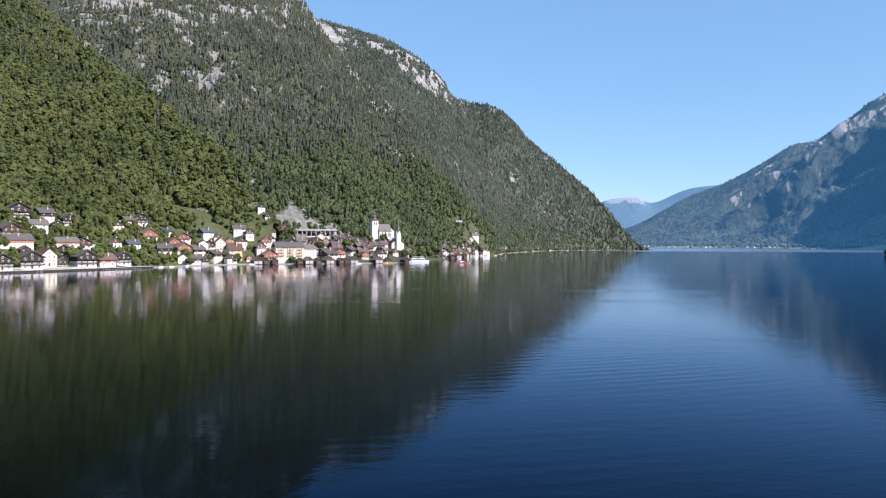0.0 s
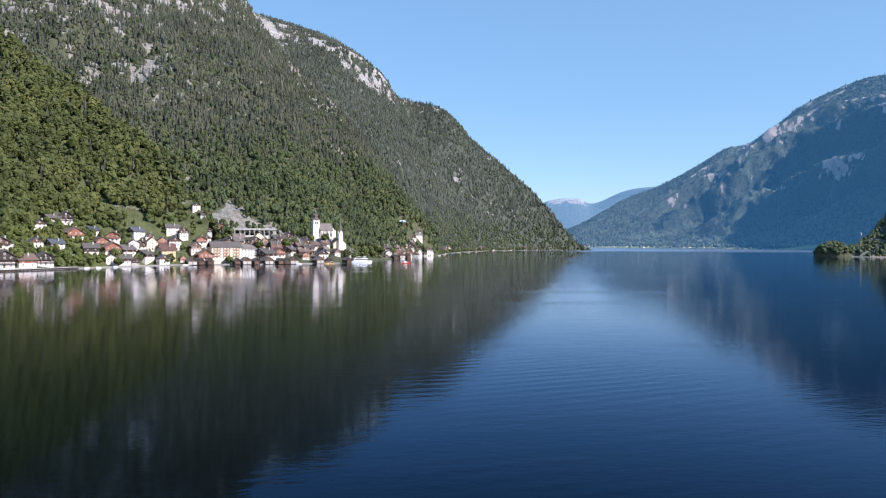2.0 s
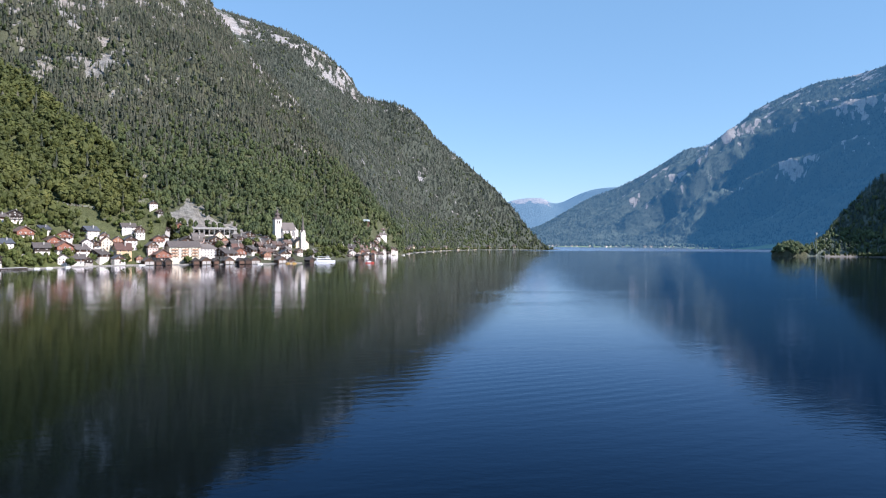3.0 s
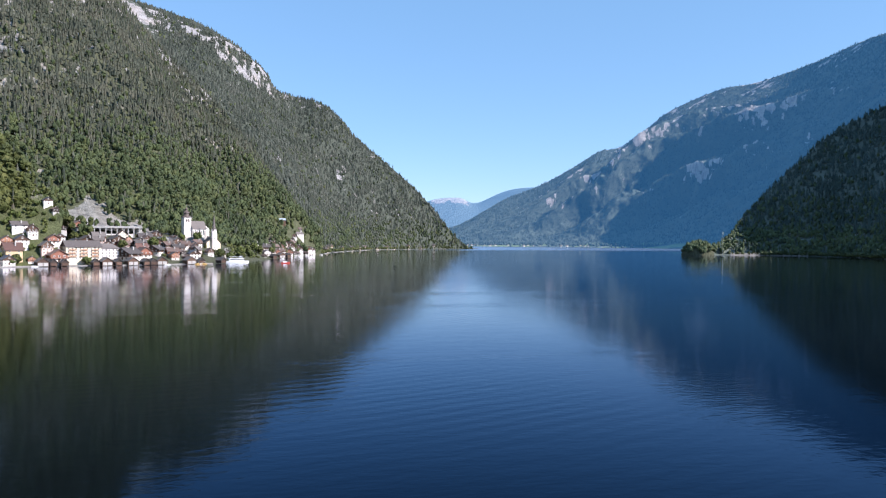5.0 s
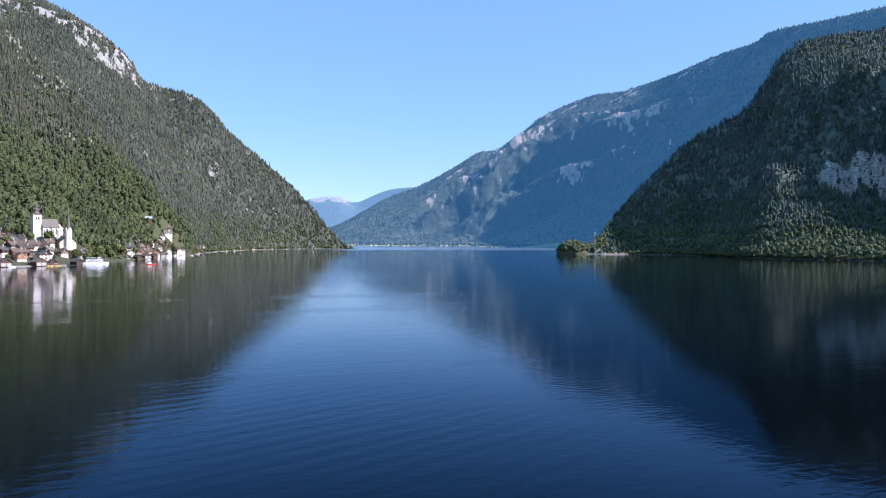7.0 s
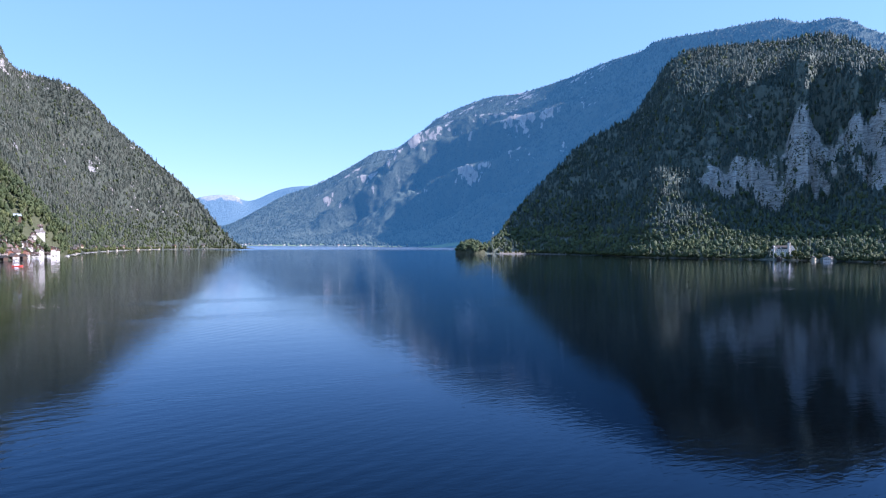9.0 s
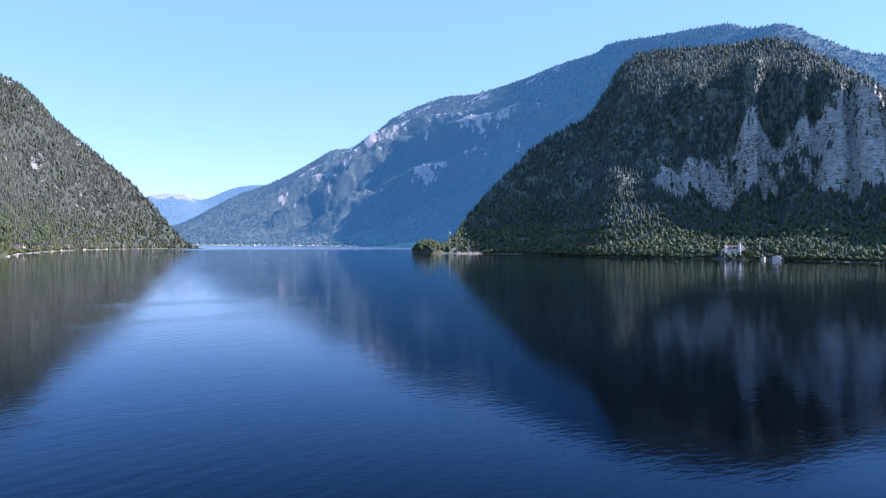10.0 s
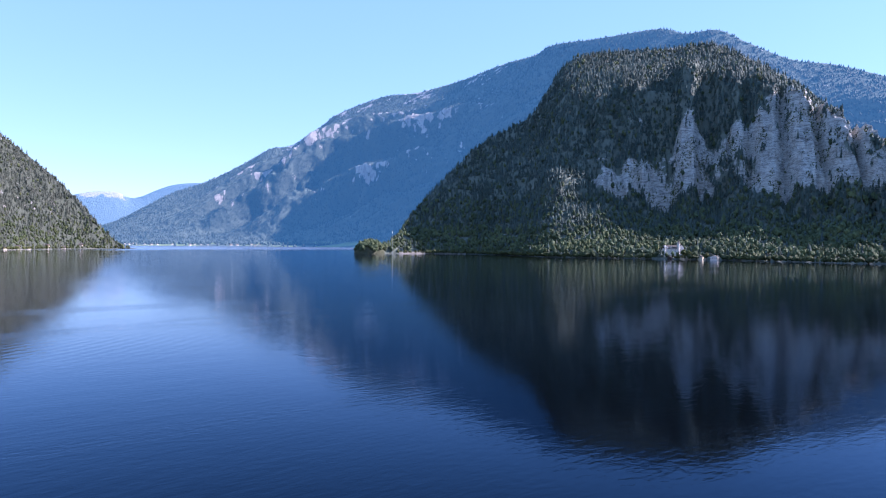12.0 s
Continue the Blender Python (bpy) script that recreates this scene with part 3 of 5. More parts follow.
def leafy(name, label, X, rng, width, height, mat, sprays=6, core_size=0.86):
    """A broadleaved wood as one object: each crown is a core with sprays of leaves standing out of it."""
    n = len(X)
    w = width[0] + (width[1] - width[0]) * rng.rand(n) ** 1.6
    h = height[0] + (height[1] - height[0]) * (0.5 * rng.rand(n) + 0.5 * (w - width[0]) / (width[1] - width[0]))
    k = np.repeat(np.arange(n), sprays)
    d = rng.randn(n * sprays, 3)
    d[:, 2] = np.abs(d[:, 2]) * 1.1 - 0.5
    d /= np.linalg.norm(d, axis=1, keepdims=True)
    size = np.stack([w, w, h * 0.46], 1)
    top = X + np.stack([0 * h, 0 * h, h * 0.58], 1)
    octa = np.array([(1, 0, 0), (-1, 0, 0), (0, 1, 0), (0, -1, 0), (0, 0, 1), (0, 0, -1)], float)
    of = np.array([(0, 2, 4), (2, 1, 4), (1, 3, 4), (3, 0, 4), (2, 0, 5), (1, 2, 5), (3, 1, 5), (0, 3, 5)])
    V, Fc = BLOB
    core = top[:, None] + V[None] * (1 + 0.3 * (rng.rand(n, 12, 1) * 2 - 1)) * (size * core_size)[:, None]
    c = top[k] + d * size[k] * 0.8
    r = w[k] * (0.34 + 0.3 * rng.rand(len(k)))
    t = rng.rand(len(k)) * 3.14
    spin = np.stack([np.stack([np.cos(t), -np.sin(t), 0 * t], -1), np.stack([np.sin(t), np.cos(t), 0 * t], -1), np.stack([0.4 * np.sin(5 * t), 0.4 * np.cos(7 * t), 1 + 0 * t], -1)], 1)
    lumps = np.einsum("nij,vj->nvi", spin, octa) * (1 + 0.35 * (rng.rand(len(k), 6, 1) * 2 - 1)) * r[:, None, None] + c[:, None]
    f1 = (Fc[None] + (np.arange(n) * 12)[:, None, None]).reshape(-1, 3)
    f2 = (of[None] + (n * 12 + np.arange(len(k)) * 6)[:, None, None]).reshape(-1, 3)
    ob = new(name, mesh_from(name, np.concatenate([core.reshape(-1, 3), lumps.reshape(-1, 3)]), np.concatenate([f1, f2]), mat))
    return tagged(ob, label, "forest", kind="stuff")


BLOB, SPRUCE, FIR = unit_blob(0), unit_spruce(3, 6), unit_spruce(2, 5)

# ---- the village ----
WHITE = paint("white_plaster", (0.72, 0.655, 0.60), 0.8, 2.5, 0.08)
CREAM = paint("cream_plaster", (0.72, 0.62, 0.46), 0.8, 2.5, 0.07)
PINK = paint("pale_pink_plaster", (0.70, 0.52, 0.45), 0.8, 2.5, 0.07)
OCHRE = paint("ochre_plaster", (0.58, 0.42, 0.25), 0.8, 2.5, 0.1)
ORANGE = paint("orange_wood", (0.36, 0.17, 0.095), 0.7, 0.8, 0.18)
RED = paint("red_brown_wood", (0.25, 0.10, 0.06), 0.7, 0.8, 0.18)
BROWN = paint("brown_wood", (0.12, 0.065, 0.04), 0.75, 0.8, 0.25)
DARK = paint("dark_wood", (0.05, 0.035, 0.028), 0.8, 0.8, 0.25)
SLATE = paint("dark_slate", (0.11, 0.094, 0.086), 0.85, 1.0, 0.3)
GREYTILE = paint("grey_tile", (0.165, 0.142, 0.128), 0.85, 1.0, 0.2)
BLUETILE = paint("blue_grey_tile", (0.085, 0.092, 0.11), 0.8, 1.0, 0.2)
REDTILE = paint("brown_red_tile", (0.165, 0.09, 0.07), 0.7, 1.0, 0.25)
BROWNTILE = paint("brown_tile", (0.175, 0.118, 0.095), 0.7, 1.0, 0.3)
QUAYSTONE = paint("weathered_quay_stone", (0.30, 0.28, 0.25), 0.9, 1.2, 0.25)
STONE = paint("pale_stone", (0.42, 0.40, 0.37), 0.9, 1.2, 0.2)
CONCRETE = paint("concrete", (0.40, 0.39, 0.37), 0.85, 2.0, 0.12)
COPPER = paint("dark_shingle", (0.12, 0.09, 0.075), 0.6, 0.8, 0.2)
STEEL = paint("grey_steel", (0.35, 0.36, 0.37), 0.45, 0.6, 0.1, 0.6)
HULL = paint("white_ship_paint", (0.82, 0.82, 0.82), 0.35, 2.0, 0.04)
REDPAINT = paint("red_paint", (0.55, 0.05, 0.03), 0.45, 1.0, 0.1)
YELLOW = paint("yellow_boat_paint", (0.5, 0.32, 0.09), 0.5, 1.0, 0.1)
PALEMETAL = paint("pale_metal_sheet", (0.42, 0.47, 0.5), 0.5, 1.0, 0.1)
FRAME = paint("window_paint", (0.68, 0.66, 0.62), 0.6, 0.6, 0.08)


def glass_material():
    m = Mat("window_glass", 0.06)
    m.set("Base Color", m.mix(m.random(), (0.012, 0.014, 0.018), (0.05, 0.055, 0.06)))
    m.set("IOR", 1.5)
    return m.m


GLASS = glass_material()


def box(bm, x0, x1, y0, y1, z0, z1):
    v = [bm.verts.new(p) for p in ((x0, y0, z0), (x1, y0, z0), (x1, y1, z0), (x0, y1, z0), (x0, y0, z1), (x1, y0, z1), (x1, y1, z1), (x0, y1, z1))]
    for f in ((3, 2, 1, 0), (4, 5, 6, 7), (0, 1, 5, 4), (1, 2, 6, 5), (2, 3, 7, 6), (3, 0, 4, 7)):
        bm.faces.new([v[i] for i in f])
    return bm


def prism(bm, outline, y0, y1):
    """An outline in x, z, drawn out from y0 to y1."""
    a = [bm.verts.new((x, y0, z)) for x, z in outline]
    b = [bm.verts.new((x, y1, z)) for x, z in outline]
    bm.faces.new(a)
    bm.faces.new(b[::-1])
    for i in range(len(a)):
        j = (i + 1) % len(a)
        bm.faces.new((a[j], a[i], b[i], b[j]))
    return bm


def lathe(bm, rings, sides=8, cx=0.0, cy=0.0):
    """Rings of (radius, height), closed at both ends."""
    rows = [[bm.verts.new((cx + r * math.cos(2 * math.pi * (s + 0.5) / sides), cy + r * math.sin(2 * math.pi * (s + 0.5) / sides), z)) for s in range(sides)] for r, z in rings]
    for p, q in zip(rows, rows[1:]):
        for s in range(sides):
            bm.faces.new((p[s], p[(s + 1) % sides], q[(s + 1) % sides], q[s]))
    bm.faces.new(rows[0][::-1])
    bm.faces.new(rows[-1])
    return bm


def part(name, bm, mat, parent, label=""):
    if isinstance(bm, bmesh.types.BMesh):
        me = bpy.data.meshes.new(name)
        bmesh.ops.recalc_face_normals(bm, faces=bm.faces)
        bm.to_mesh(me)
        bm.free()
        me.materials.append(mat)
    else:
        me = bm
    ob = new(name, me)
    ob.parent = parent
    return tagged(ob, label)


def thing(name, label, category, group="", at=None):
    ob = tagged(new(name), label, category, group)
    if at is not None:
        ob.matrix_basis = at
    return ob


def window_mesh(w, h):
    bm = bmesh.new()
    for x in (-w / 2, w / 2 - 0.14):
        box(bm, x, x + 0.14, -0.1, 0.05, 0, h)
    box(bm, -w / 2, w / 2, -0.1, 0.05, h - 0.14, h)
    box(bm, -w / 2 - 0.1, w / 2 + 0.1, -0.2, 0.05, -0.1, 0.1)
    box(bm, -0.05, 0.05, -0.09, 0.05, 0, h)
    me = bpy.data.meshes.new("window")
    bm.to_mesh(me)
    me.materials.append(FRAME)
    bm.free()
    bm = box(bmesh.new(), -w / 2 + 0.1, w / 2 - 0.1, -0.05, 0.03, 0.05, h - 0.1)
    pane = bpy.data.meshes.new("pane")
    bm.to_mesh(pane)
    pane.materials.append(GLASS)
    bm.free()
    return me, pane


WINDOW = window_mesh(1.25, 1.55)
TALL = window_mesh(1.8, 6.0)
WIDE = window_mesh(2.4, 1.9)


def add_window(parent, m, kind=None):
    me, pane = kind or WINDOW
    w = part("window", me, None, parent)
    w.matrix_basis = m
    part("pane", pane, None, w, "dark reflecting glass")


def house(name, label, W, D, storeys, wall, roofing, wood=None, wood_from=1, pitch=36, balconies=0, chimney=True, overhang=1.0, group="village houses", cols=3):
    """A gabled alpine house; its gable looks along -y. Base at z = 0, with a footing that goes into the slope."""
    S = 2.55
    H = S * storeys
    rise = W / 2 * math.tan(radians(pitch))
    ob = thing(name, label, "house", group)
    body = prism(bmesh.new(), [(-W / 2, -9), (W / 2, -9), (W / 2, H), (0, H + rise), (-W / 2, H)], -D / 2, D / 2)
    part("wall", body, wall, ob)
    if wood:
        z0 = S * wood_from
        e = 0.14
        upper = prism(bmesh.new(), [(-W / 2 - e, z0), (W / 2 + e, z0), (W / 2 + e, H), (0, H + rise + e), (-W / 2 - e, H)], -D / 2 - e, D / 2 + e)
        part("wooden_upper_wall", upper, wood, ob, "weathered timber cladding on the upper storeys")
    bm = bmesh.new()
    t, o = 0.32, overhang
    run = W / 2 + o
    drop = o * math.tan(radians(pitch))
    for s in (-1, 1):
        prism(bm, [(0, H + rise + 0.2), (s * run, H - drop + 0.2), (s * run, H - drop + 0.2 + t), (0, H + rise + 0.2 + t * 1.25)], -D / 2 - o, D / 2 + o)
    roof = part("roof", bm, roofing, ob)
    part("ridge_cap", prism(bmesh.new(), [(-0.3, H + rise + 0.45), (0.3, H + rise + 0.45), (0, H + rise + 0.8)], -D / 2 - o - 0.02, D / 2 + o + 0.02), roofing, roof)
    if chimney:
        bm = box(bmesh.new(), W * 0.18, W * 0.18 + 0.9, D * 0.1, D * 0.1 + 0.9, H, H + rise + 1.3)
        box(bm, W * 0.18 - 0.12, W * 0.18 + 1.02, D * 0.1 - 0.12, D * 0.1 + 1.02, H + rise + 1.3, H + rise + 1.5)
        part("chimney", bm, STONE, roof, "plastered chimney with a cap")
    out = 0.17 if wood else 0.02
    for k in range(storeys):
        z = 0.65 + S * k
        d = -D / 2 - (out if wood and k >= wood_from else 0.02)
        for c in range(cols):
            x = (c - (cols - 1) / 2) * W / (cols + 0.25)
            if k == 0 and c == cols // 2:
                bm = box(bmesh.new(), x - 0.7, x + 0.7, d - 0.1, d + 0.1, 0, 2.2)
                part("door", bm, BROWN, ob, "brown wooden house door")
            else:
                add_window(ob, pose(x, d, z))
        for s in (-1, 1):
            for y in (-D * 0.27, D * 0.27) if s > 0 else (0,) * (k == 0):
                e = W / 2 + (out if wood and k >= wood_from else 0.02)
                add_window(ob, pose(s * e, y, z, 0, 0, 90 * s))
    if rise > 3.2:
        add_window(ob, pose(0, -D / 2 - out, H + rise * 0.22))
    for k in range(balconies):
        z = S * (storeys - 1 - k) + 0.1
        b = part("balcony", box(bmesh.new(), -W / 2 - 0.2, W / 2 + 0.2, -D / 2 - 1.3, -D / 2 - 0.1, z - 0.22, z), wood or BROWN, ob)
        bm = bmesh.new()
        box(bm, -W / 2 - 0.2, W / 2 + 0.2, -D / 2 - 1.32, -D / 2 - 1.2, z + 0.85, z + 1.0)
        n = int(W / 0.55)
        for i in range(n + 1):
            x = -W / 2 - 0.18 + i * (W + 0.36) / n
            box(bm, x - 0.14, x + 0.14, -D / 2 - 1.3, -D / 2 - 1.24, z, z + 0.86)
        part("railing", bm, wood or BROWN, b, "carved wooden balcony railing")
    return ob


def facing(x, y, heading, lift=0.0, z=None):
    return pose(x, y, (ground(x, y) if z is None else z) + lift, 0, 0, 180 - heading)


KINDS = {
    "c": house("chalet", "white chalet with dark timber upper floors and balconies", 13.5, 12, 3, WHITE, SLATE, DARK, 1.55, 29, 2, overhang=1.4),
    "w": house("white_house", "white plastered house with a grey tiled gable roof", 10, 13, 2, WHITE, GREYTILE, None, 1, 31),
    "b": house("brown_house", "dark brown timber house on a white base", 12.5, 12, 2, WHITE, SLATE, BROWN, 1.0, 28, 1, overhang=1.3),
    "r": house("red_house", "red-brown timber house with a brown roof", 11, 12, 2, WHITE, BROWNTILE, RED, 1, 30, 1, overhang=1.3),
    "o": house("ochre_house", "ochre plastered house with a brown tiled roof", 10, 12, 3, OCHRE, REDTILE, None, 1, 44),
    "m": house("cream_house", "cream plastered house with a brown-red roof", 10.5, 12, 3, CREAM, REDTILE, None, 1, 42),
    "p": house("pink_house", "pale pink plastered house with a grey roof", 9.5, 12, 3, PINK, GREYTILE, BROWN, 2, 38),
    "u": house("white_house", "white house with a blue-grey roof and dark timber gable", 10.5, 12, 2, WHITE, BLUETILE, BROWN, 1.6, 33),
    "d": house("timber_house", "small dark weathered timber house", 9, 10, 2, STONE, BROWNTILE, DARK, 0.4, 31, 0, cols=2),
    "s": house("town_house", "narrow town house with white walls and a brown roof", 9.5, 12, 3, WHITE, BROWNTILE, BROWN, 1.9, 40),
    "g": house("orange_house", "orange timber house on a white base under a slate roof", 11.5, 12, 3, WHITE, SLATE, ORANGE, 1.0, 32, 1),
    "l": house("long_house", "long white building with orange timber ends", 15, 24, 2, WHITE, GREYTILE, ORANGE, 1.0, 26, 0, cols=4),
}
HOME = {k: ob for k, ob in KINDS.items()}
USED = set()
HOUSE_SITES = [(-164, 757), (-174, 752), (-154, 764), (-145, 768), (-137, 771), (-84, 893), (-72, 898), (-64, 903), (-80, 884), (-57, 884), (-62, 895), (-152, 858), (-165, 856), (-138, 860), (-172, 855), (-132, 861), (-158, 846), (-146, 848)]


def settle(rows):
    """Houses of the kinds above: kind, x, y, heading of the gable, size."""
    for kind, x, y, heading, size in rows:
        low = min(ground(x + dx, y + dy) for dx in (-5, 5) for dy in (-5, 5))
        m = facing(x, y, heading, 0, max(1.9, 0.65 * ground(x, y) + 0.35 * low)) @ Matrix.Scale(size, 4)
        if kind in USED:
            copy_thing(HOME[kind], m)
        else:
            HOME[kind].matrix_basis = m
            USED.add(kind)
        HOUSE_SITES.append((x, y))


# the row on the promenade
settle([("c", -316, 511, 128, 0.99), ("c", -308, 534, 132, 1.13), ("m", -305, 551, 128, 1.08), ("d", -299, 562, 135, 0.77), ("c", -289, 576, 126, 1.15),
        ("r", -282, 597, 215, 1.13), ("c", -276, 616, 135, 0.90), ("d", -326, 558, 130, 1.08)])
# the slope above it
settle([("c", -360, 606, 135, 1.18), ("d", -355, 643, 130, 0.95), ("c", -347, 624, 215, 0.99), ("c", -332, 637, 140, 0.86), ("d", -336, 653, 140, 0.68), ("b", -348, 573, 120, 1.18), ("w", -341, 602, 222, 1.13),
        ("c", -333, 619, 140, 0.72), ("l", -337, 562, 222, 1.04), ("l", -316, 596, 218, 0.86), ("u", -304, 670, 150, 0.99), ("b", -304, 691, 210, 0.75), ("c", -297, 703, 145, 0.90), ("u", -282, 650, 215, 0.99)])
# towards the bend of the shore
settle([("r", -280, 681, 140, 1.04), ("u", -274, 706, 205, 0.90), ("r", -261, 693, 140, 0.90), ("r", -252, 690, 135, 1.08), ("w", -241, 718, 150, 0.81), ("u", -243, 733, 215, 1.04), ("u", -232, 737, 150, 0.77),
        ("m", -227, 728, 150, 0.90), ("b", -242, 702, 215, 0.90), ("d", -250, 703, 140, 0.77), ("b", -228, 711, 200, 0.90), ("g", -220, 737, 150, 0.77), ("u", -210, 742, 150, 1.08), ("o", -212, 726, 232, 1.13), ("g", -198, 730, 150, 0.63)])
settle([("p", -190, 743, 150, 0.99), ("r", -187, 752, 150, 0.81), ("u", -183, 760, 160, 0.81), ("r", -181, 740, 145, 1.13), ("b", -236, 722, 160, 0.81), ("s", -204, 752, 150, 0.86)])
# the hanging houses above
settle([("u", -199, 780, 150, 0.75), ("d", -191, 774, 140, 0.81), ("d", -186, 782, 140, 0.72), ("r", -191, 856, 150, 0.99)])
# the old town on its delta
settle([("s", -117, 808, 160, 0.90), ("b", -126, 771, 215, 1.08), ("g", -138, 834, 150, 0.72), ("b", -106, 801, 200, 0.90), ("g", -88, 793, 150, 0.86), ("u", -71, 813, 160, 0.99), ("r", -139, 808, 200, 0.81),
        ("m", -144, 838, 160, 0.81), ("b", -116, 868, 160, 0.81), ("d", -97, 880, 150, 0.81), ("p", -70, 830, 200, 0.81), ("s", -58, 842, 150, 0.81), ("b", -46, 862, 200, 0.81), ("s", -99, 826, 215, 0.90), ("d", -77, 801, 150, 0.81)])
# the far end of the village
settle([("w", -10, 1063, 150, 0.85), ("c", 2, 1088, 150, 0.85), ("r", 18, 1129, 160, 0.9), ("b", 34, 1175, 160, 1.0), ("d", -2, 989, 150, 0.7), ("w", 35, 1160, 150, 0.85), ("b", 49, 1205, 170, 0.9), ("r", 61, 1232, 160, 0.95),
        ("s", 68, 1246, 150, 0.9), ("d", 24, 1110, 190, 0.85), ("w", 49, 1184, 150, 0.9), ("b", 73, 1258, 150, 0.7), ("s", 8, 1133, 160, 0.9), ("b", 24, 1167, 160, 0.85), ("r", 39, 1201, 200, 0.85)])


def infill(start, end, inland, rows, step, gap, kinds, seed):
    """Houses close together in rows behind the shore, wherever there is room."""
    g = random.Random(seed)
    a, b, n = Vector(start), Vector(end), Vector(inland).normalized()
    count = int((b - a).length / step)
    for k in range(rows):
        for i in range(count + 1):
            p = a.lerp(b, (i + 0.5 * (k % 2)) / count) + n * (k * step * 0.95) + Vector((g.uniform(-2, 2), g.uniform(-2, 2)))
            if all((p.x - x) ** 2 + (p.y - y) ** 2 > gap * gap for x, y in HOUSE_SITES):
                settle([(g.choice(kinds), p.x, p.y, g.choice((145, 155, 165, 240, 250)), g.uniform(0.78, 1.0))])


infill((-136, 762), (-40, 862), (-0.72, 0.69), 7, 10.5, 10.2, "sbdrsbpdbmu", 5)
infill((0, 1020), (74, 1252), (-0.95, 0.3), 3, 11, 11, "bdswdr", 6)
infill((-246, 678), (-188, 736), (-0.75, 0.66), 4, 11, 10.5, "bdrsuwm", 7)
infill((-312, 566), (-262, 668), (-0.85, 0.5), 2, 16, 14, "cwbud", 9)


def hotel():
    """Long lakeside hotel: four floors, wooden balconies all along."""
    ob = thing("hotel", "four-storey cream hotel with rows of orange timber balconies", "hotel", at=facing(-164, 757, 150, 0.3))
    W, D, H = 30, 14, 12
    part("wall", box(bmesh.new(), -W / 2, W / 2, -D / 2, D / 2, -6, H), CREAM, ob)
    bm = bmesh.new()
    for s in (-1, 1):
        prism(bm, [(0, H + 5.2), (s * 8.2, H - 0.4), (s * 8.2, H - 0.05), (0, H + 5.6)], -W / 2 - 1, W / 2 + 1)
    bmesh.ops.rotate(bm, verts=bm.verts, matrix=Matrix.Rotation(radians(90), 3, "Z"))
    part("roof", bm, SLATE, ob)
    bm = prism(bmesh.new(), [(-7, H), (7, H), (0, H + 5)], -W / 2, W / 2)
    bmesh.ops.rotate(bm, verts=bm.verts, matrix=Matrix.Rotation(radians(90), 3, "Z"))
    part("gable_wall", bm, BROWN, ob, "dark timber gable ends")
    for k in range(4):
        for c in range(9):
            add_window(ob, pose((c - 4) * 3.2, -D / 2 - 0.02, 0.7 + 2.9 * k))
        if k:
            for c in (-1, 0, 1):
                x, z = c * 9.8, 2.9 * k
                b = part("balcony", box(bmesh.new(), x - 3.2, x + 3.2, -D / 2 - 1.3, -D / 2, z - 0.1, z + 0.1), ORANGE, ob)
                bm = box(bmesh.new(), x - 3.2, x + 3.2, -D / 2 - 1.34, -D / 2 - 1.24, z + 0.9, z + 1.05)
                for i in range(15):
                    xx = x - 3.05 + i * 6.1 / 14
                    box(bm, xx - 0.13, xx + 0.13, -D / 2 - 1.32, -D / 2 - 1.26, z + 0.1, z + 0.9)
                part("railing", bm, ORANGE, b, "orange timber railing")


def annexe():
    ob = thing("guest_house", "wide white guest house with a hipped grey roof", "house", at=facing(-145, 768, 155, 0.2))
    part("wall", box(bmesh.new(), -10, 10, -6, 6, -5, 8.5), WHITE, ob)
    bm = bmesh.new()
    lo = [bm.verts.new(p) for p in ((-11, -7, 8.3), (11, -7, 8.3), (11, 7, 8.3), (-11, 7, 8.3))]
    hi = [bm.verts.new(p) for p in ((-5, 0, 13), (5, 0, 13))]
    for f in ((lo[0], lo[1], hi[1], hi[0]), (lo[1], lo[2], hi[1]), (lo[2], lo[3], hi[0], hi[1]), (lo[3], lo[0], hi[0]), lo[::-1]):
        bm.faces.new(f)
    part("roof", bm, GREYTILE, ob)
    for k in range(3):
        for c in range(6):
            add_window(ob, pose((c - 2.5) * 3.1, -6.02, 0.6 + 2.7 * k))


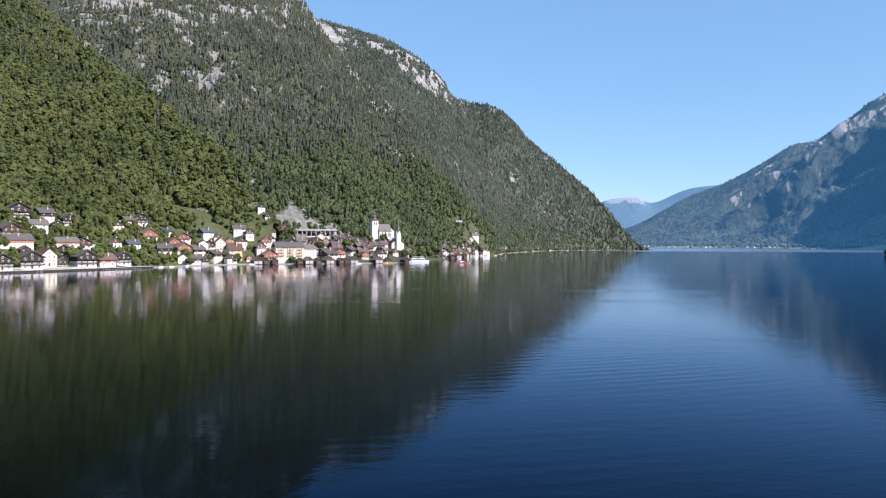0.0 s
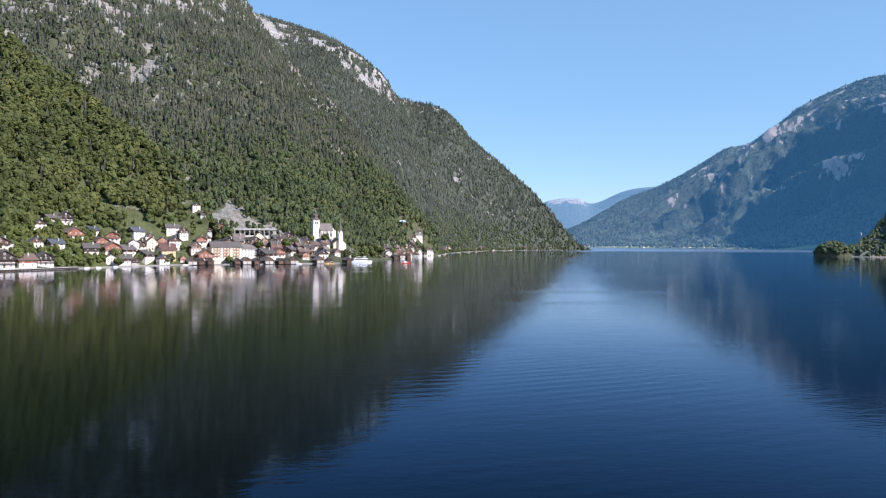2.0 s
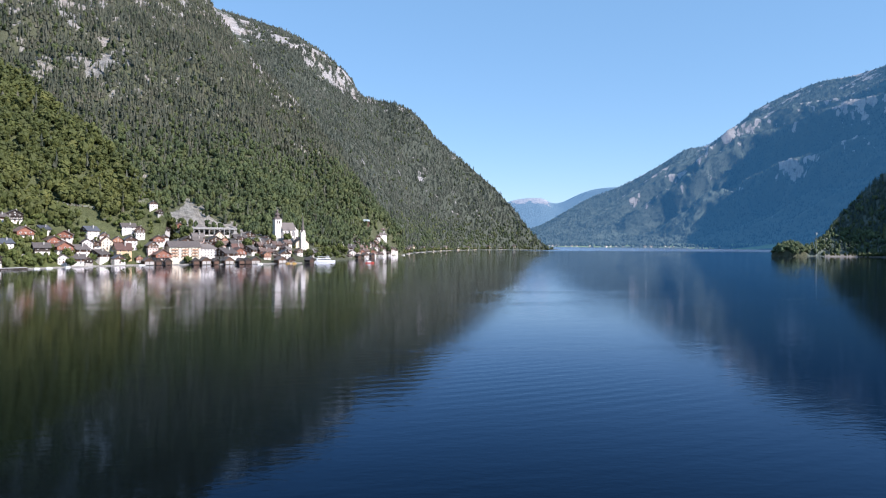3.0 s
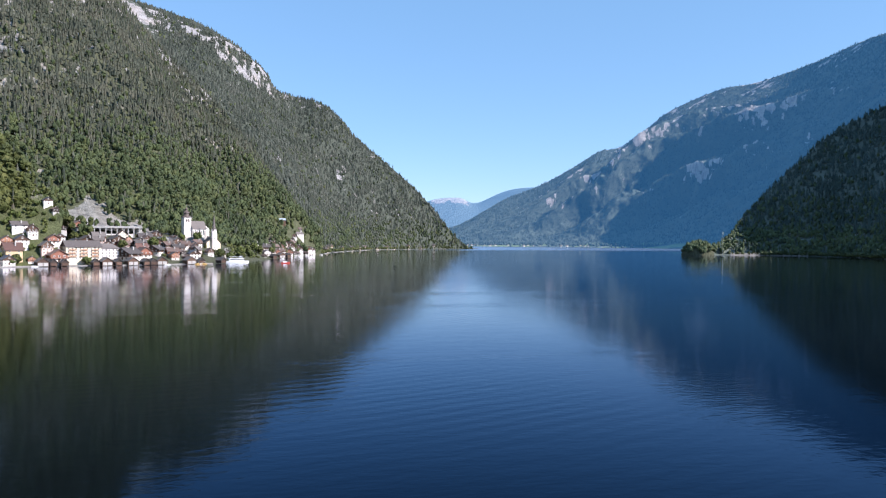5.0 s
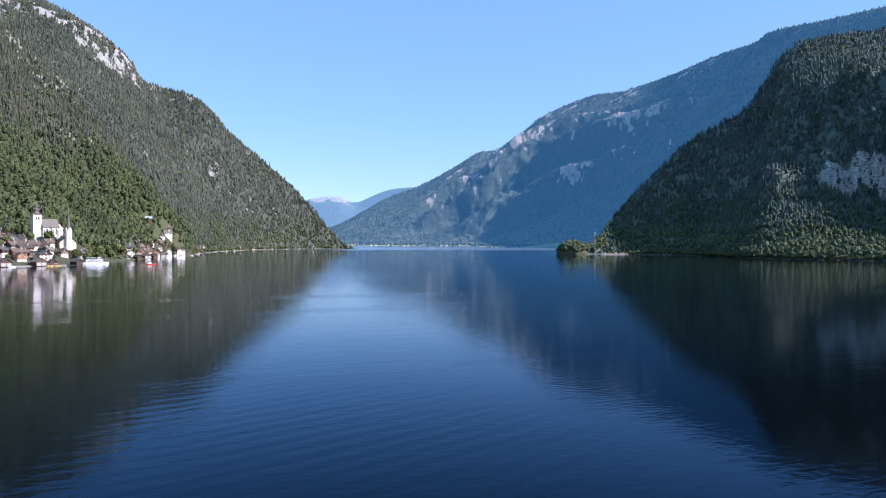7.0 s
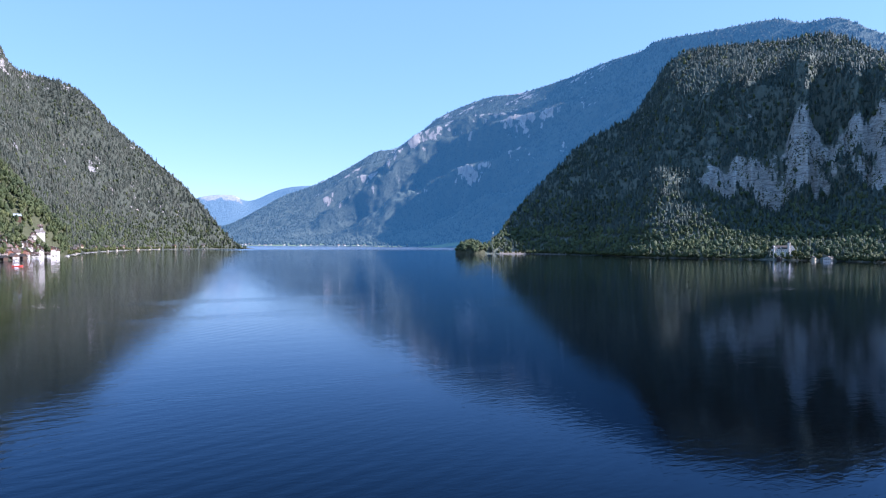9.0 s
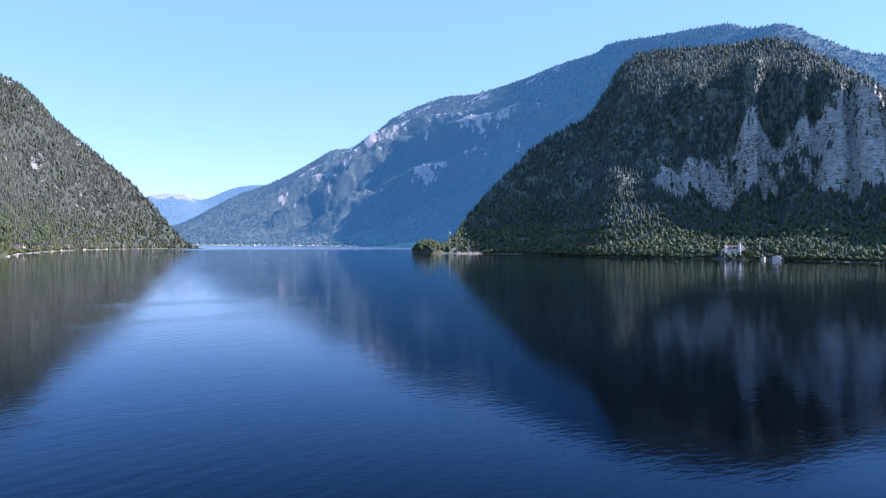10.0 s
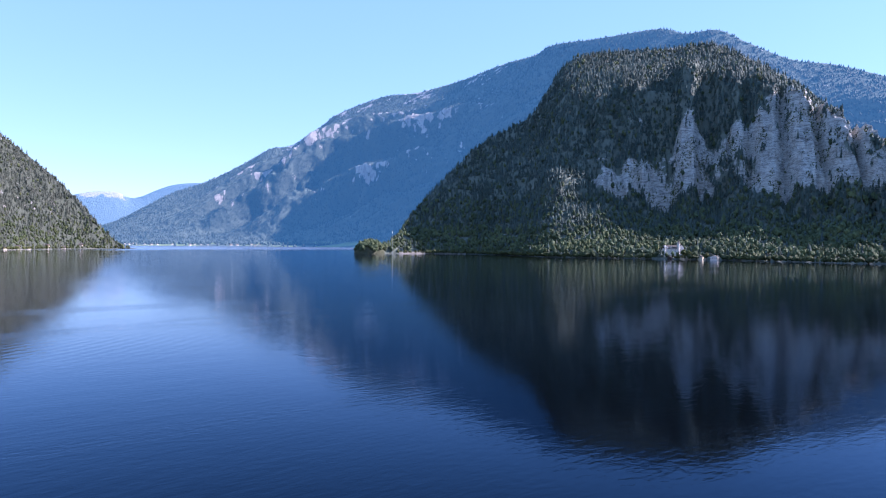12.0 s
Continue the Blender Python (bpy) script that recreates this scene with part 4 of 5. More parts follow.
def parish_church():
    """White church on its terrace: square tower with a tiered shingle cap, steep nave, buttressed choir."""
    z = 27.0
    ob = thing("parish_church", "white church with a square tower and dark tiered cap", "church", at=facing(-86, 893, 150, 0, z))
    part("terrace", box(bmesh.new(), -12, 28, -9, 12, -14, 0), STONE, ob, "pale stone terrace wall")
    nave = part("nave", prism(bmesh.new(), [(-6.5, 0), (6.5, 0), (6.5, 10), (0, 17.6), (-6.5, 10)], -8, 8), WHITE, ob)
    nave.matrix_basis = pose(12.5, 2, 0, 0, 0, 90)
    bm = bmesh.new()
    for s in (-1, 1):
        prism(bm, [(0, 17.9), (s * 7.4, 9.2), (s * 7.4, 9.6), (0, 18.5)], -8.6, 8.6)
    r = part("roof", bm, GREYTILE, ob)
    r.matrix_basis = pose(12.5, 2, 0, 0, 0, 90)
    choir = part("choir", lathe(bmesh.new(), [(5.4, 0), (5.4, 9), (0.2, 15)], 8, 21.5, 2), WHITE, ob)
    for k in range(4):
        part("buttress", box(bmesh.new(), 5.4 + 4.6 * k, 6.4 + 4.6 * k, -6.0, -4.4, 0, 7.5), WHITE, ob)
    for k in range(3):
        add_window(ob, pose(8.2 + 4.6 * k, -4.55, 2.4), TALL)
    tower = part("tower", box(bmesh.new(), -4, 4, -2, 6, 0, 22), WHITE, ob)
    bm = box(bmesh.new(), -4.3, 4.3, -2.3, 6.3, 21.8, 22.5)
    part("cornice", bm, STONE, tower)
    for x in (-1.9, 0.5):
        part("belfry_opening", box(bmesh.new(), x, x + 1.4, -2.06, -1.8, 17, 20.4), DARK, tower, "dark louvred belfry opening")
    clock = part("clock_face", lathe(bmesh.new(), [(1.3, 0), (1.3, 0.12)], 20), FRAME, tower, "round pale clock face")
    clock.matrix_basis = pose(0, -2.02, 14.5, 90)
    cap = part("tower_cap", lathe(bmesh.new(), [(5.4, 22.4), (4.6, 23.4), (3.3, 24.6), (3.0, 25.4), (2.9, 27.2), (3.8, 27.4), (3.0, 28.6), (1.6, 29.6), (1.3, 30.2), (1.3, 31.4), (1.9, 31.6), (0.9, 32.8), (0.12, 34.6)], 8, 0, 2), COPPER, ob, "tiered dark shingle cap with a lantern")
    part("cross", box(box(bmesh.new(), -0.08, 0.08, 1.92, 2.08, 34.4, 36.6), -0.55, 0.55, 1.92, 2.08, 35.6, 35.8), STEEL, cap)


def spire_church():
    """Lakeside church with a slender needle spire and a broad grey roof."""
    z = 12.0
    ob = thing("spire_church", "pale church with a slender pointed spire and grey nave roof", "church", at=facing(-57, 884, 155, 0, z))
    part("wall", prism(bmesh.new(), [(-8, -9), (8, -9), (8, 9), (0, 15.5), (-8, 9)], -1, 20), CREAM, ob)
    bm = bmesh.new()
    for s in (-1, 1):
        prism(bm, [(0, 15.8), (s * 9, 8.6), (s * 9, 9.0), (0, 16.4)], -1.8, 20.8)
    part("roof", bm, GREYTILE, ob)
    tower = part("tower", box(bmesh.new(), -2.6, 2.6, -4.5, 0.7, -9, 20), WHITE, ob)
    for k in range(4):
        gable = prism(bmesh.new(), [(-2.6, 20), (2.6, 20), (0, 24.5)], -2.65, -2.2)
        bmesh.ops.rotate(gable, verts=gable.verts, matrix=Matrix.Rotation(radians(90 * k), 3, "Z"))
        bmesh.ops.translate(gable, verts=gable.verts, vec=(0, -1.9, 0))
        part("tower_gable", gable, WHITE, tower)
    s = part("spire", lathe(bmesh.new(), [(2.7, 20), (2.0, 24), (1.1, 31), (0.45, 38), (0.06, 43)], 8, 0, -1.9), GREYTILE, ob, "slender grey needle spire")
    part("cross", box(box(bmesh.new(), -0.07, 0.07, -1.97, -1.83, 42.8, 45), -0.5, 0.5, -1.97, -1.83, 44, 44.2), STEEL, s)
    for z0 in (3, 13):
        add_window(ob, pose(0, -4.52, z0))
    for k in range(4):
        add_window(ob, pose(8.02, 2.5 + 4.6 * k, 1.5, 0, 0, 90), TALL)
        add_window(ob, pose(-8.02, 2.5 + 4.6 * k, 1.5, 0, 0, -90), TALL)


def gallery():
    """Road gallery on the slope: a concrete deck on pillars over a white wall."""
    z = 29.5
    ob = thing("road_gallery", "long concrete road gallery on pillars above a white wall", "gallery", at=facing(-152, 858, 170, 0, z))
    part("retaining_wall", box(bmesh.new(), -24, 16, -7, 9, -18, 0.2), WHITE, ob)
    part("deck", box(bmesh.new(), -24, 24, -8, 10, 6.4, 7.6), CONCRETE, ob)
    part("parapet", box(bmesh.new(), -24, 24, -8.2, -7.8, 7.6, 8.5), CONCRETE, ob)
    part("back_wall", box(bmesh.new(), -24, 24, 9, 11, -12, 6.4), CONCRETE, ob)
    for k in range(9):
        x = -22 + 5.4 * k
        part("pillar", box(bmesh.new(), x - 0.5, x + 0.5, -7.4, -6.4, -8, 6.4), CONCRETE, ob)


hotel()
annexe()
parish_church()
spire_church()
gallery()


# ---- the waterfront ----
def run_along(points, step):
    """Places and headings at even steps along a line in plan."""
    pts = [Vector((x, y)) for x, y in points]
    out = []
    for p, q in zip(pts, pts[1:]):
        n = max(1, round((q - p).length / step))
        d = (q - p).normalized()
        out += [(p.lerp(q, i / n), math.degrees(math.atan2(d.y, d.x)), (q - p).length / n) for i in range(n)]
    return out


def promenade():
    ob = thing("promenade", "timber and concrete lakeside promenade on dark posts", "promenade")
    beam = bpy.data.meshes.new("deck_section")
    bm = box(bmesh.new(), -0.02, 6.02, -2.75, 2.6, 1.3, 1.6)
    bm.to_mesh(beam)
    beam.materials.append(CONCRETE)
    # dark strip added below the deck to imitate the shade of the gap
    fascia = bpy.data.meshes.new("fascia")
    box(bmesh.new(), -0.02, 6.02, -2.4, -2.1, 0.1, 1.298).to_mesh(fascia)
    fascia.materials.append(DARK)
    post = bpy.data.meshes.new("post")
    lathe(bmesh.new(), [(0.3, -6), (0.3, 1.2)], 8).to_mesh(post)
    post.materials.append(DARK)
    for p, h, l in run_along([(-395, 340), (-352, 418), (-309, 503), (-276, 568), (-252, 619)], 6.0):
        d = part("deck_section", beam, None, ob)
        d.matrix_basis = pose(p.x, p.y, 0, 0, 0, h) @ Matrix.Diagonal((l / 6, 1, 1, 1))
        part("fascia", fascia, None, d, "dark strip that stands in for the shaded gap under the deck")
        for s in (1.5, 4.5):
            q = part("post", post, None, ob)
            q.matrix_basis = pose(p.x, p.y, 0, 0, 0, h) @ pose(s, -2.55, 0)
    for p, h, l in run_along([(-395, 340), (-352, 418), (-309, 503), (-276, 568), (-252, 619)], 12.0):
        q = part("railing_post", box(bmesh.new(), -0.06, 0.06, -0.06, 0.06, 1.5, 2.6), STEEL, ob)
        q.matrix_basis = pose(p.x, p.y, 0, 0, 0, h) @ pose(3, -2.3, 0)


def quay():
    ob = thing("quay_wall", "low weathered grey stone quay wall at the water", "quay")
    stone = bpy.data.meshes.new("wall_section")
    bm = box(bmesh.new(), 0, 7, -1.6, 2.0, -4, 0.7)
    box(bm, 0, 7, -1.8, -0.8, 0.7, 0.9)
    bm.to_mesh(stone)
    stone.materials.append(QUAYSTONE)
    for p, h, l in run_along([(-252, 622), (-238, 660), (-222, 692), (-200, 716), (-178, 730), (-150, 742), (-128, 747), (-95, 768), (-52, 798)], 7.0):
        d = part("wall_section", stone, None, ob)
        d.matrix_basis = pose(p.x, p.y, 0, 0, 0, h) @ Matrix.Diagonal((l / 7, 1, 1, 1))


def boathouse_master():
    ob = thing("boathouse", "weathered dark timber boathouse standing on piles in water", "boathouse", "boathouses along the shore")
    part("wall", prism(bmesh.new(), [(-3, 0.4), (3, 0.4), (3, 3.6), (0, 6.2), (-3, 3.6)], -4.5, 5), DARK, ob)
    part("boat_door", box(bmesh.new(), -2.2, 2.2, -4.6, -4.4, 0.5, 3.2), BROWN, ob, "brown plank boat door")
    bm = bmesh.new()
    for s in (-1, 1):
        prism(bm, [(0, 6.3), (s * 3.7, 3.1), (s * 3.7, 3.35), (0, 6.65)], -5.2, 5.5)
    part("roof", bm, SLATE, ob)
    for x in (-2.8, 2.8):
        for y in (-4.2, 0, 4.5):
            part("pile", lathe(bmesh.new(), [(0.22, -6), (0.22, 0.6)], 8, x, y), DARK, ob)
    return ob


def boathouses():
    ob = boathouse_master()
    big = thing("boat_shed", "wide brown timber boat shed with pale doors", "boathouse", "boathouses along the shore")
    part("wall", prism(bmesh.new(), [(-4.6, 0.4), (4.6, 0.4), (4.6, 4.2), (0, 7.4), (-4.6, 4.2)], -5, 6), BROWN, big)
    for x in (-3.9, 0.3):
        part("boat_door", box(bmesh.new(), x, x + 3.6, -5.1, -4.9, 0.5, 3.4), STONE, big, "pale weathered boat door")
    bm = bmesh.new()
    for s in (-1, 1):
        prism(bm, [(0, 7.5), (s * 5.4, 3.7), (s * 5.4, 3.95), (0, 7.85)], -5.8, 6.6)
    part("roof", bm, GREYTILE, big)
    for x in (-4.4, 4.4):
        for y in (-4.6, 5):
            part("pile", lathe(bmesh.new(), [(0.24, -6), (0.24, 0.6)], 8, x, y), DARK, big)
    big.matrix_basis = facing(-120, 752, 152, 0, 0)
    for x, y, h in [(-140, 741, 150), (-96, 766, 160), (-72, 782, 150), (-187, 720, 150), (20, 1052, 150)]:
        copy_thing(big, facing(x, y, h, 0, 0))
    rows = [(-148, 738, 155), (-131, 745, 150), (-109, 757, 150), (-103, 761, 155), (-180, 726, 150), (-172, 731, 155), (-62, 788, 160), (-44, 808, 140), (10, 1008, 150), (30, 1085, 150)]
    for i, (x, y, h) in enumerate(rows):
        if i == 0:
            ob.matrix_basis = facing(x, y, h, 0, 0)
        else:
            copy_thing(ob, facing(x, y, h, 0, 0))


def hull(L, B, H, mat, parent, name="hull"):
    """A boat's hull, pointed at +x."""
    bm = bmesh.new()
    n = 10
    rows = []
    for i in range(n + 1):
        s = i / n
        b = B / 2 * (1 - max(0, (s - 0.55) / 0.45) ** 2.2) * (0.82 + 0.18 * min(1, s * 3)) + 0.01
        x, up = L * (s - 0.5), H * (0.8 + 0.35 * max(0, s - 0.5))
        rows.append([bm.verts.new(p) for p in ((x, -b, up), (x, -b * 0.75, -0.3), (x, b * 0.75, -0.3), (x, b, up))])
    for p, q in zip(rows, rows[1:]):
        for k in range(4):
            bm.faces.new((p[k], p[(k + 1) % 4], q[(k + 1) % 4], q[k]))
    bm.faces.new(rows[0])
    bm.faces.new(rows[-1][::-1])
    return part(name, bm, mat, parent)


def lake_ship():
    ob = thing("lake_ship", "white two-deck excursion ship moored at the shore", "ship", at=pose(-29, 842, 0.2, 0, 0, 15))
    h = hull(24, 5.4, 1.7, HULL, ob)
    cabin = part("cabin", box(bmesh.new(), -9, 6, -2.2, 2.2, 1.5, 3.9), HULL, ob)
    part("window_band", box(bmesh.new(), -8.5, 5.5, -2.24, 2.24, 2.3, 3.3), GLASS, cabin, "dark band of cabin windows")
    part("upper_deck", box(bmesh.new(), -10, 7, -2.4, 2.4, 3.9, 4.1), HULL, ob)
    wheel = part("wheelhouse", box(bmesh.new(), 1.5, 5, -1.5, 1.5, 4.1, 6.2), HULL, ob)
    part("window_band", box(bmesh.new(), 1.4, 5.1, -1.55, 1.55, 5.0, 5.8), GLASS, wheel)
    part("awning", box(bmesh.new(), -9, 0.5, -2.1, 2.1, 6.0, 6.15), HULL, ob, "white awning over the open deck")
    for x in (-8.8, -4.4, 0.2):
        for y in (-2, 2):
            part("awning_post", box(bmesh.new(), x - 0.06, x + 0.06, y - 0.06, y + 0.06, 4.1, 6.0), STEEL, ob)
    part("mast", lathe(bmesh.new(), [(0.08, 6.2), (0.04, 9)], 6, 3, 0), STEEL, ob)
    red = thing("red_boat", "small red motor boat out on the lake", "boat", at=pose(21, 812, 0.1, 0, 0, 5))
    hull(9, 2.4, 0.9, REDPAINT, red)
    part("cabin", box(bmesh.new(), -2.5, 1, -0.9, 0.9, 0.7, 1.9), HULL, red)


def slope_hut():
    """Small hut with a pale metal roof, high on the wooded slope."""
    ob = thing("slope_hut", "small hut with a pale metal roof on the wooded slope", "hut", at=facing(25, 1233, 80))
    part("wall", prism(bmesh.new(), [(-6, -6), (6, -6), (6, 3.2), (0, 5.6), (-6, 3.2)], -4.5, 4.5), BROWN, ob)
    bm = bmesh.new()
    for s in (-1, 1):
        prism(bm, [(0, 5.8), (s * 7.2, 2.9), (s * 7.2, 3.2), (0, 6.2)], -5.4, 5.4)
    part("roof", bm, PALEMETAL, ob, "pale blue-grey metal roof")
    HOUSE_SITES.append((25, 1233))


def pedal_boats():
    """Yellow boats tied up before the old town."""
    ob = thing("pedal_boat", "small yellow pleasure boat tied up by the shore", "boat", "yellow pleasure boats")
    hull(5.2, 2.0, 0.7, YELLOW, ob)
    part("seat", box(bmesh.new(), -1.0, 0.6, -0.7, 0.7, 0.5, 1.2), YELLOW, ob)
    part("sunshade", box(bmesh.new(), -1.6, 1.2, -1.0, 1.0, 2.2, 2.3), FRAME, ob, "pale flat sunshade")
    for x in (-1.4, 1.0):
        part("sunshade_post", box(bmesh.new(), x - 0.04, x + 0.04, -0.04, 0.04, 0.5, 2.2), STEEL, ob)
    ob.matrix_basis = pose(-64, 778, 0.1, 0, 0, 20)
    for x, y, h in ((-58, 781, 25),):
        copy_thing(ob, pose(x, y, 0.1, 0, 0, h))


def small_boats():
    ob = thing("rowing_boat", "small white boat moored by the quay", "boat", "moored boats")
    hull(5.6, 1.8, 0.7, FRAME, ob)
    part("cover", box(bmesh.new(), -2.6, 1.4, -0.7, 0.7, 0.6, 0.95), FRAME, ob, "pale tarpaulin cover")
    for i, (x, y, h) in enumerate([(-246, 626, 60), (-241, 637, 50), (-234, 656, 65), (-190, 712, 30), (-90, 762, 20), (-60, 782, 30), (-20, 868, 60), (22, 1000, 60), (48, 1090, 60), (72, 1180, 60), (90, 1240, 60)]):
        if i == 0:
            ob.matrix_basis = pose(x, y, 0.1, 0, 0, h)
        else:
            copy_thing(ob, pose(x, y, 0.1, 0, 0, h))


promenade()
quay()
boathouses()
lake_ship()
pedal_boats()
slope_hut()
small_boats()


def wall_line(name, label, points, height, mat):
    ob = thing(name, label, "wall")
    for p, h, l in run_along(points, 6.0):
        b = part("wall_section", box(bmesh.new(), 0, l, -0.4, 0.4, -4, height), mat, ob)
        b.matrix_basis = pose(p.x, p.y, ground(p.x, p.y), 0, 0, h)


wall_line("garden_wall", "pale garden wall behind the lakeside promenade", [(-318, 506), (-285, 570), (-261, 618)], 1.0, STONE)
wall_line("retaining_wall", "pale retaining wall between village gardens", [(-308, 603), (-296, 622), (-288, 640)], 3.5, STONE)
wall_line("retaining_wall", "pale garden wall above the shore road", [(-268, 648), (-256, 668), (-246, 680)], 2.6, STONE)
def shore_road():
    """Low road wall at the foot of the headland."""
    ob = thing("road_wall", "low pale stone road wall at the foot of the headland", "wall")
    for i, (p, h, l) in enumerate(run_along([(88, 1262), (118, 1450), (158, 1620), (213, 1800), (268, 1950), (349, 2079), (439, 2179), (519, 2249), (578, 2283)], 24.0)):
        if i % 7 in (2, 3, 6):
            continue
        b = part("wall_section", box(bmesh.new(), 0, l, -0.5, 1.5, -4, 0.7), QUAYSTONE, ob)
        b.matrix_basis = pose(p.x, p.y, 0, 0, 0, h)


shore_road()


def slope_fence():
    ob = thing("slope_fence", "grey timber fence across the cleared slope", "fence")
    for p, h, l in run_along([(-292, 738), (-280, 744), (-262, 752), (-246, 757)], 5.0):
        z = ground(p.x, p.y)
        q = part("fence_post", box(bmesh.new(), -0.15, 0.15, -0.15, 0.15, -1, 2.4), BROWN, ob)
        q.matrix_basis = pose(p.x, p.y, z)
        for k in (0.9, 2.0):
            r = part("fence_rail", box(bmesh.new(), 0, l, -0.06, 0.06, k, k + 0.22), STONE, ob)
            r.matrix_basis = pose(p.x, p.y, z, 0, 0, h)


slope_fence()


# ---- the east shore ----
def castle():
    ob = thing("lake_castle", "small white castle with stepped gables and a round tower", "castle", at=facing(1092, 777, 212, 0, 11))
    part("wall", box(bmesh.new(), -17, 6, -5, 6, -14, 6.5), WHITE, ob)
    bm = bmesh.new()
    for s in (-1, 1):
        prism(bm, [(0.5, 11.6), (0.5 + s * 6.2, 6.2), (0.5 + s * 6.2, 6.6), (0.5, 12.1)], -6.4, 17.4)
    bmesh.ops.rotate(bm, verts=bm.verts, matrix=Matrix.Rotation(radians(90), 3, "Z"))
    part("roof", bm, SLATE, ob)
    for x in (-13, -6):
        bm = bmesh.new()
        for k in range(3):
            box(bm, x - 1.5 + 0.5 * k, x + 1.5 - 0.5 * k, -5.3, -3, 6.4 + 1.1 * k, 7.6 + 1.1 * k)
        part("stepped_gable", bm, WHITE, ob)
    part("gable_wing", prism(bmesh.new(), [(7, -14), (16, -14), (16, 7), (11.5, 12.5), (7, 7)], -6.5, 7), WHITE, ob)
    bm = bmesh.new()
    for s in (-1, 1):
        prism(bm, [(11.5, 12.7), (11.5 + s * 5.2, 6.4), (11.5 + s * 5.2, 6.8), (11.5, 13.2)], -6.1, 7.4)
    part("wing_roof", bm, SLATE, ob)
    t = part("tower", lathe(bmesh.new(), [(2.1, -14), (2.1, 15), (2.5, 15.2), (2.5, 16.4)], 12, 6.5, -5.5), WHITE, ob)
    part("tower_roof", lathe(bmesh.new(), [(2.6, 16.4), (1.0, 18.8), (0.1, 22)], 12, 6.5, -5.5), SLATE, t, "pointed dark tower roof")
    part("corner_tower", lathe(bmesh.new(), [(1.5, -14), (1.5, 8.5), (1.8, 8.7), (1.8, 10), (0.1, 12)], 10, -17, -5), WHITE, ob)
    for k in range(2):
        for c in range(6):
            add_window(ob, pose(-15 + 3.4 * c, -5.02, 0.4 + 2.9 * k))
        for c in range(2):
            add_window(ob, pose(9.8 + 3.4 * c, -6.52, 0.4 + 2.9 * k))
    out = thing("boathouse", "low white boathouse with a dark roof at the wooded shore", "boathouse", at=facing(1083, 697, 262, 0, 1.2) @ Matrix.Scale(0.72, 4))
    part("wall", prism(bmesh.new(), [(-8, -5), (8, -5), (8, 5), (0, 8), (-8, 5)], -4, 6), WHITE, out)
    bm = bmesh.new()
    for s in (-1, 1):
        prism(bm, [(0, 8.2), (s * 9, 4.8), (s * 9, 5.1), (0, 8.6)], -4.8, 6.8)
    part("roof", bm, GREYTILE, out)
    for c in range(4):
        add_window(out, pose(-6 + 4 * c, -4.02, 1.2), WIDE)
    shed = thing("shed", "small pale shed under shoreline trees", "shed", at=facing(1085, 722, 262, 0, 1.5))
    part("wall", box(bmesh.new(), -4, 4, -3, 3, -4, 3.4), CREAM, shed)
    part("roof", prism(bmesh.new(), [(-4.7, 3.3), (4.7, 3.3), (0, 5.6)], -3.6, 3.6), SLATE, shed)
    pier = thing("landing_stage", "small dark boat shelter at the castle shore", "boathouse", at=facing(1072, 770, 262, 0, 0.4))
    part("wall", box(bmesh.new(), -3, 3, -3, 3, -3, 2.4), DARK, pier)
    part("roof", prism(bmesh.new(), [(-3.6, 2.4), (3.6, 2.4), (0, 5)], -3.5, 3.5), GREYTILE, pier)


castle()


